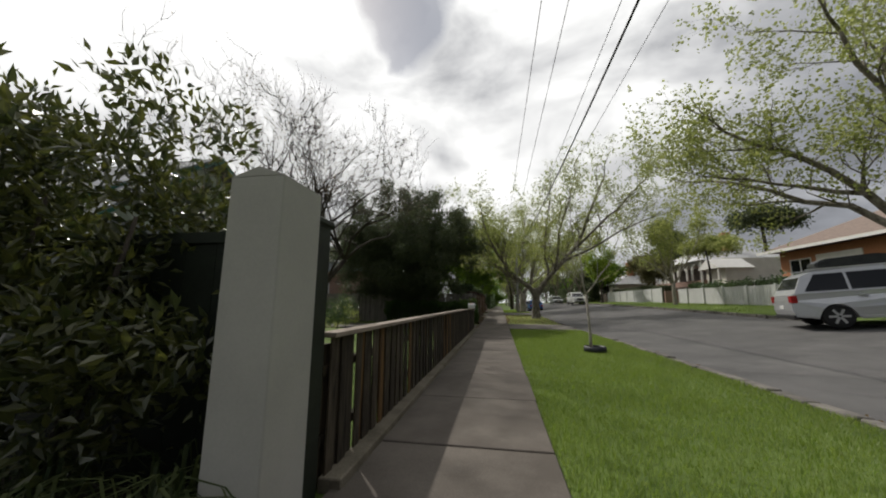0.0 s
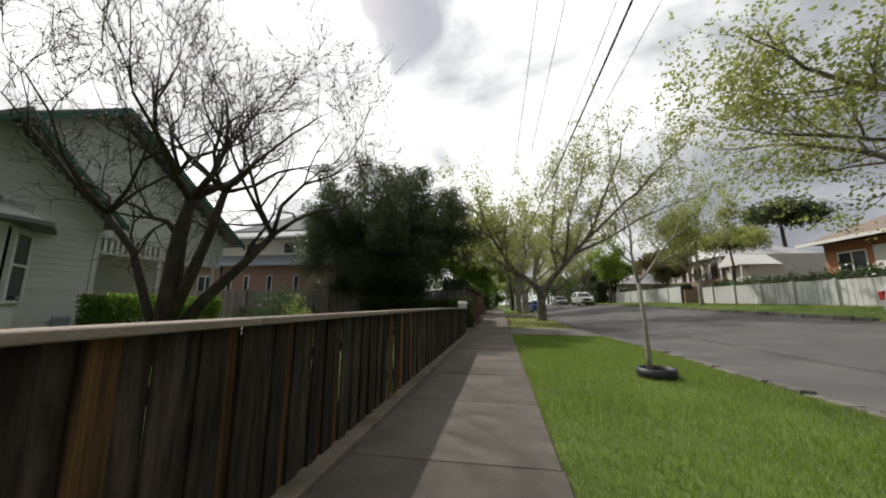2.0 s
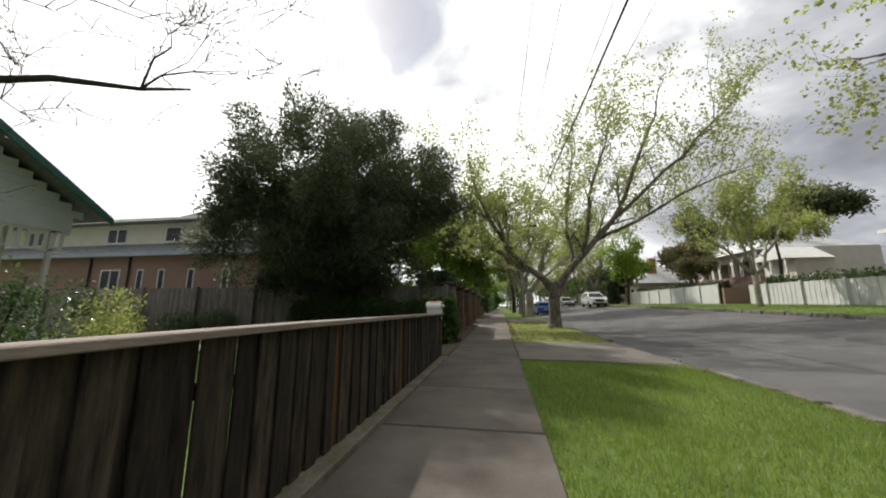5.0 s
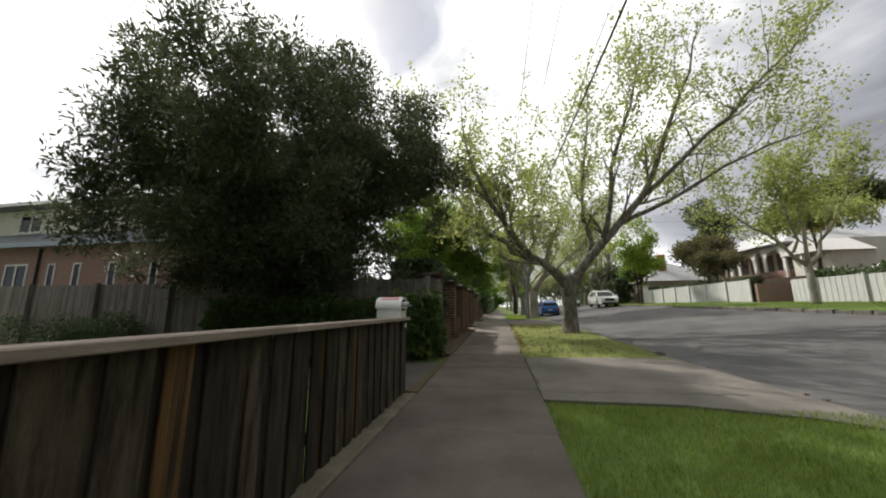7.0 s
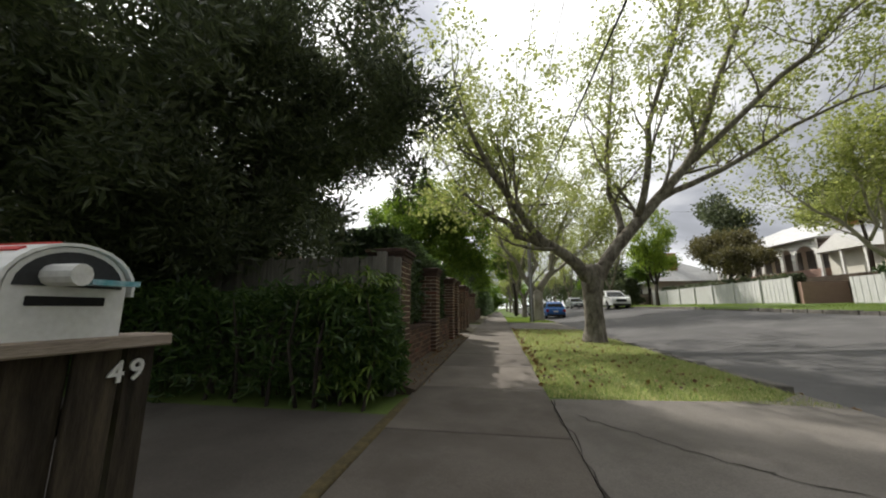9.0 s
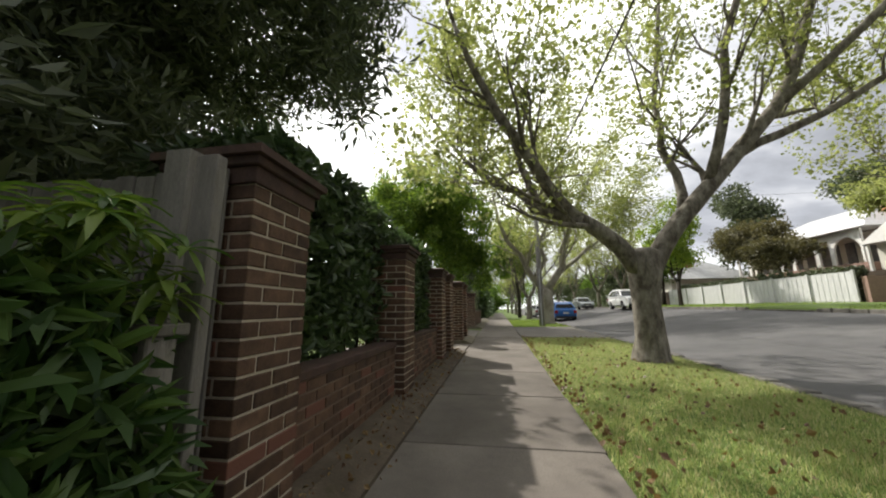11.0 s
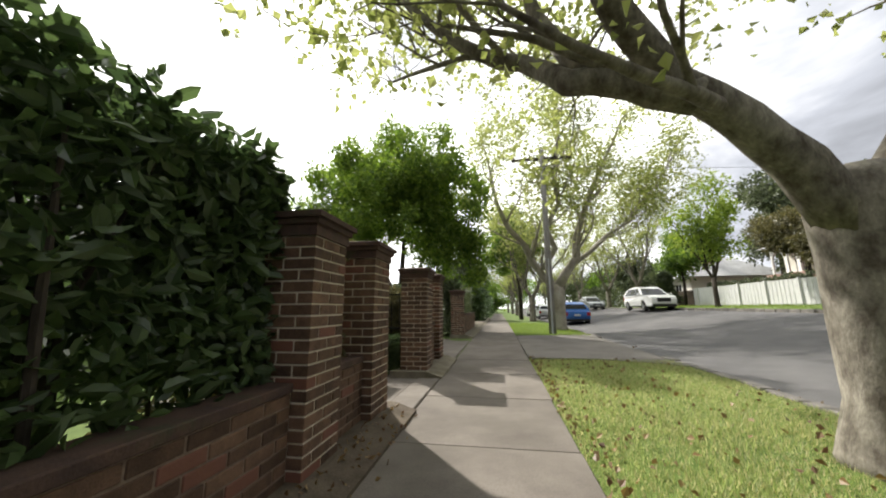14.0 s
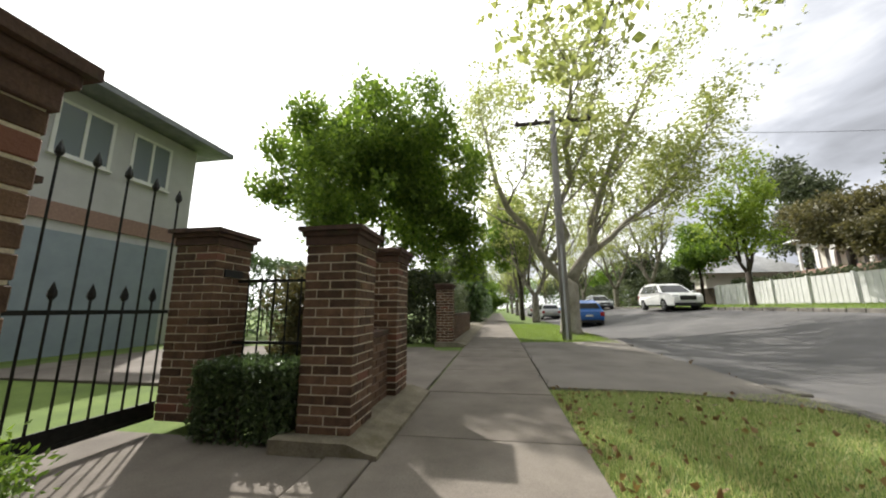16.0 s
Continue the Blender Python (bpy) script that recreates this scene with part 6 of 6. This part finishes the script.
bm.faces.new(eave[::-1]), bm.faces.new((eave[0], eave[1], ridge[1], ridge[0])), bm.faces.new((eave[2], eave[3], ridge[0], ridge[1])), bm.faces.new((eave[1], eave[2], ridge[1])), bm.faces.new((eave[3], eave[0], ridge[0]))
part("roof", bm, M_PALEROOF, h6)
part("chimney", box(23.2, 24.2, 57.2, 58.0, 5.2, 8.6, 0.02), M_ORANGE, h6, "red brick chimney")
for a in (58, 61, 64):
    window(h6, 21.0, a, a + 1.2, 2.2, 3.9, -1, "x", 0.08, True)

# hedges, shrubs and trees of the far gardens
hedge("hedge", "dark clipped hedge above the pale fence", 16.6, 17.6, 38.0, 53.0, 1.4, 3.1, 9000, (0.12, 0.22), L_DARK, 121, 1.6, 0, 10, 0.3)
hedge("hedge", "dark hedge far along the street", 14.2, 15.4, 56.0, 92.0, 1.0, 4.2, 14000, (0.2, 0.4), L_DARK, 124, 1.5, 0, 10, 0.6)
hedge("hedge", "green hedge before the orange brick house", 17.0, 18.2, 17.0, 33.5, 1.0, 2.9, 7000, (0.12, 0.22), L_HEDGE, 127, 1.6, 0, 10, 0.4)


def far_tree(label, at, blobs, count, size, leaf, seed, trunk_h, r):
    return shrub("tree", label, "tree", blobs, count, size, leaf, seed, [([(0, 0, -0.2), (0.1, 0, trunk_h * 0.5), (0, 0.1, trunk_h)], r, r * 0.5)], at, 1.7, shell=0.3)


far_tree("dark umbrella-crowned tree on the skyline", (42, 60, 2.5), lumps((0, 0, 12.2), (5.2, 5.2, 2.2), 22, 1.7, 131, -0.3), 9000, (0.3, 0.55), L_DARK, 132, 11, 0.4)
far_tree("tall dark conifer behind the arcade house", (28, 61, 2.0), lumps((0, 0, 8), (3.4, 3.4, 6.2), 34, 1.5, 134, -0.9), 13000, (0.25, 0.5), L_DARK, 135, 12, 0.35)
far_tree("olive green garden tree beside the pale fence", (20.5, 49.0, 2.7), lumps((0, 0, 3.4), (3.0, 3.4, 2.3), 22, 1.0, 137, -0.8), 13000, (0.15, 0.3), L_BRONZE, 138, 3.4, 0.2)
far_tree("bronze-leaved shrub tree behind the pale fence", (18.6, 44.5, 2.6), lumps((0, 0, 2.0), (1.8, 2.0, 1.6), 14, 0.7, 140, -0.8), 7000, (0.12, 0.25), L_BRONZE, 141, 2.0, 0.12)
far_tree("yellow-green tree before the arcade house roof", (21.5, 38.5, 2.8), lumps((0, 0, 4.4), (2.4, 2.8, 1.5), 16, 0.9, 143, -0.6), 8000, (0.12, 0.26), L_PLANE, 144, 4.0, 0.13)
far_tree("rounded green tree above the street hedge", (17.5, 58.5, 1.3), lumps((0, 0, 4.8), (2.6, 2.6, 2.6), 16, 1.0, 146, -0.8), 8000, (0.18, 0.35), L_GREEN, 147, 4.4, 0.16)
for i, (x, y, h, w) in enumerate(((-7, 66, 9, 4), (-6, 80, 10, 4.5), (-8, 95, 11, 5), (19, 72, 8, 4), (20, 88, 9, 4.5), (-5, 110, 12, 6), (18, 108, 10, 6), (7, 150, 11, 9), (-6, 140, 12, 9), (20, 140, 11, 9))):
    far_tree("dense green tree far down the street", (x, y, 0.8 if x > 12 else 0.1), lumps((0, 0, h * 0.58), (w * 0.8, w * 0.8, h * 0.36), 18, w * 0.34, 150 + i, -0.9), 6000, (0.3, 0.6), L_GREEN if i % 3 else L_DARK, 170 + i, h * 0.5, 0.25)["group"] = "distant trees"

# first garden: clipped hedge and flowering shrubs
hedge("hedge", "clipped yellow-green box hedge before the verandah", -8.9, -7.7, 9.4, 12.0, 0.02, 1.25, 24000, (0.035, 0.075), L_GREEN, 191, 1.7, 0, 10, 0.06)
shrub("shrub", "loose rose bush behind the paling fence", "shrub", lumps((-6.2, 12.2, 0.9), (0.8, 0.8, 0.7), 14, 0.3, 193, -0.8), 2600, (0.05, 0.1), L_HEDGE, 194, [([(-6.2, 12.2, 0), (-6.1, 12.2, 0.7), (-6.0, 12.3, 1.5)], 0.02, 0.01)])
shrub("shrub", "pale yellow flowering shrub behind the paling fence", "shrub", lumps((-6.6, 13.8, 0.7), (0.9, 0.9, 0.6), 14, 0.3, 196, -0.8), 2600, (0.04, 0.09), L_PLANE, 197, [([(-6.6, 13.8, 0), (-6.6, 13.8, 0.9)], 0.02, 0.01)])
shrub("shrub", "low dark garden shrubs along the grey fence", "shrub", lumps((-11.5, 19.2, 0.5), (3.0, 0.4, 0.4), 16, 0.4, 199, -0.8), 4500, (0.05, 0.11), L_HEDGE, 200, [([(-11.5, 19.2, 0), (-11.5, 19.2, 0.5)], 0.02, 0.01)])

# strappy clumps and leaf litter beside the white pillar
clumps = thing("grass_clump", "dark strappy grass clumps beside the white pillar", "plant")
M_STRAP = leaf_mat("strap_leaf", (0.03, 0.05, 0.015), (0.11, 0.13, 0.05), 0.3)
r2 = np.random.default_rng(205)
for _ in range(40):
    c = Vector((r2.uniform(-3.4, -1.55), r2.uniform(0.35, 1.7), 0.02))
    bm = bmesh.new()
    for _ in range(34):
        a, ln, out = r2.uniform(0, 6.28), r2.uniform(0.3, 0.6), r2.uniform(0.12, 0.42)
        d = Vector((math.cos(a), math.sin(a), 0))
        s = Vector((-d.y, d.x, 0)) * 0.007
        p = [c + d * 0.02, c + d * out * 0.45 + Vector((0, 0, ln * 0.75)), c + d * out + Vector((0, 0, ln * 0.72)), c + d * out * 1.5 + Vector((0, 0, ln * 0.45))]
        rows = [(bm.verts.new(q - s * k), bm.verts.new(q + s * k)) for q, k in zip(p, (1, 1.1, 0.8, 0.1))]
        for u, v in zip(rows, rows[1:]):
            bm.faces.new((u[0], u[1], v[1], v[0]))
    part("tuft", bm, M_STRAP, clumps)
bed = tagged(part("garden_bed", box(-9, -1.47, -4, 2.05, -0.06, 0.02), M_EARTH), "dark earth garden bed with leaf litter", "garden bed", kind="structure")
litter = tagged(link("leaf_litter", leaves_mesh("leaf_litter", np.stack([r2.uniform(-3.5, -1.5, 500), r2.uniform(0.2, 1.8, 500), np.full(500, 0.03)], 1), (0.04, 0.09), 207, 1.8, 0, 0.1), leaf_mat("dry_leaf", (0.07, 0.035, 0.02), (0.16, 0.09, 0.05), 0.1)), "brown dry leaves on the garden bed", "leaf litter", kind="stuff")

hedge("hedge", "dark garden hedge behind the low brick wall", -3.6, -2.0, 36.3, 46.0, 0.1, 2.3, 16000, (0.08, 0.18), L_DARK, 211, 1.8, 0, 12, 0.35)
hedge("hedge", "mixed green hedges along the gardens down the street", -4.2, -1.6, 50.0, 120.0, 0.1, 3.0, 16000, (0.25, 0.5), L_HEDGE, 214, 1.6, 0, 12, 0.6)
hedge("hedge", "tall garden screen hedge behind the driveway", -11.0, -9.6, 36.8, 46.0, 0.1, 3.4, 9000, (0.12, 0.25), L_HEDGE, 217, 1.8, 0, 12, 0.4)

belt = thing("far_woods", "green belt of distant trees closing the street", "trees", kind="stuff")
tagged(link("foliage", leaves_mesh("foliage", hedge_points(9000, -60, 60, 168, 178, 0, 13, 221, 3.0, 1.6), (0.7, 1.3), 222, 1.4), L_GREEN, belt), kind="stuff")
far_tree("low green tree over the far footpath", (-1.5, 104, 0.1), lumps((0, 0, 3.0), (2.6, 2.6, 2.4), 18, 1.0, 224, -1), 7000, (0.25, 0.5), L_GREEN, 225, 3, 0.2)

# ---- grass of the nature strips ----
def turf(name, label, x0, x1_of, y0, y1, density, seed, length=(0.03, 0.07), blade=None):
    g = np.random.default_rng(seed)
    n = int((y1 - y0) * 3.4 * density)
    ys = y0 + (y1 - y0) * g.random(n)
    xs = x0 + (np.array([x1_of(v) for v in ys]) - x0) * g.random(n)
    zs = np.array([height(a, b) - 0.035 + 0.012 * noise.noise(Vector((a * 0.9, b * 0.9, 0))) for a, b in zip(xs, ys)])
    a = g.uniform(0, 6.28, n)
    ln = g.uniform(*length, n) * (0.7 + 0.6 * np.array([noise.noise(Vector((p * 1.1, q * 1.1, 4))) + 0.5 for p, q in zip(xs, ys)]))
    lean = g.uniform(0.1, 0.9, n) * ln
    w = 0.0035
    v = np.empty((n, 3, 3))
    v[:, 0] = np.stack([xs - w * np.sin(a), ys + w * np.cos(a), zs], 1)
    v[:, 1] = np.stack([xs + w * np.sin(a), ys - w * np.cos(a), zs], 1)
    v[:, 2] = np.stack([xs + lean * np.cos(a), ys + lean * np.sin(a), zs + ln], 1)
    me = bpy.data.meshes.new(name)
    me.from_pydata(v.reshape(-1, 3).tolist(), [], np.arange(n * 3).reshape(-1, 3).tolist())
    return tagged(link(name, me, blade or M_BLADE), label, "grass", kind="stuff")


turf("grass", "bright green mown grass of the nature strip", 0.44, lambda v: kerb_x(v), 1.0, 16.3, 2600, 301)
turf("grass", "yellowing mown grass around the plane tree", 0.44, lambda v: kerb_x(v), 19.6, 30.85, 1900, 302, blade=M_BLADE_PALE)
turf("grass", "dry yellowed grass blades around the plane tree", 0.44, lambda v: kerb_x(v), 19.6, 30.85, 1050, 306, (0.02, 0.06), M_BLADE_DRY)
turf("grass", "green grass around the power pole", 0.44, lambda v: kerb_x(v), 36.7, 48, 700, 303, (0.04, 0.1))
turf("grass", "green grass of the far verge", KERB_FAR, lambda v: 16.1, 16, 33.4, 350, 304, (0.05, 0.1))
turf("grass", "green grass of the far verge", KERB_FAR, lambda v: 16.1, 36.6, 55, 250, 305, (0.06, 0.12))
g = np.random.default_rng(311)
k = 900
lx, ly = g.uniform(0.45, 3.0, k), g.uniform(20, 30.8, k)
lx[:260] = 0.44 + np.abs(g.normal(0, 0.1, 260))
tagged(link("fallen_leaves", leaves_mesh("fallen_leaves", np.stack([lx, ly, np.array([base(v) for v in ly]) + 0.03], 1), (0.03, 0.08), 312, 1.3, 0, 0.15), leaf_mat("fallen_leaf", (0.10, 0.05, 0.025), (0.24, 0.16, 0.06), 0.15)), "brown fallen leaves on the grass", "leaves", kind="stuff")
k = 900
ly = g.uniform(2, 46, k)
lx = np.array([kerb_x(v) for v in ly]) + np.abs(g.normal(0.22, 0.12, k))
tagged(link("gutter_leaves", leaves_mesh("gutter_leaves", np.stack([lx, ly, np.array([height(p, q) - 0.12 for p, q in zip(lx, ly)])], 1), (0.03, 0.08), 314, 1.4, 0, 0.15), bpy.data.materials["fallen_leaf"]), "brown leaves gathered along the kerb", "leaves", kind="stuff")
k = 700
ly, lx = g.uniform(19.6, 26.6, k), -1.30 + np.clip(g.normal(0, 0.09, k), -0.12, 0.3)
tagged(link("plinth_leaves", leaves_mesh("plinth_leaves", np.stack([lx, ly, np.array([base(v) + (0.10 if p < -1.3 else 0.045 if p < -1.12 else 0.012) for p, v in zip(lx, ly)])], 1), (0.025, 0.06), 316, 1.4, 0, 0.15), bpy.data.materials["fallen_leaf"]), "brown leaves caught below the brick fence", "leaves", kind="stuff")
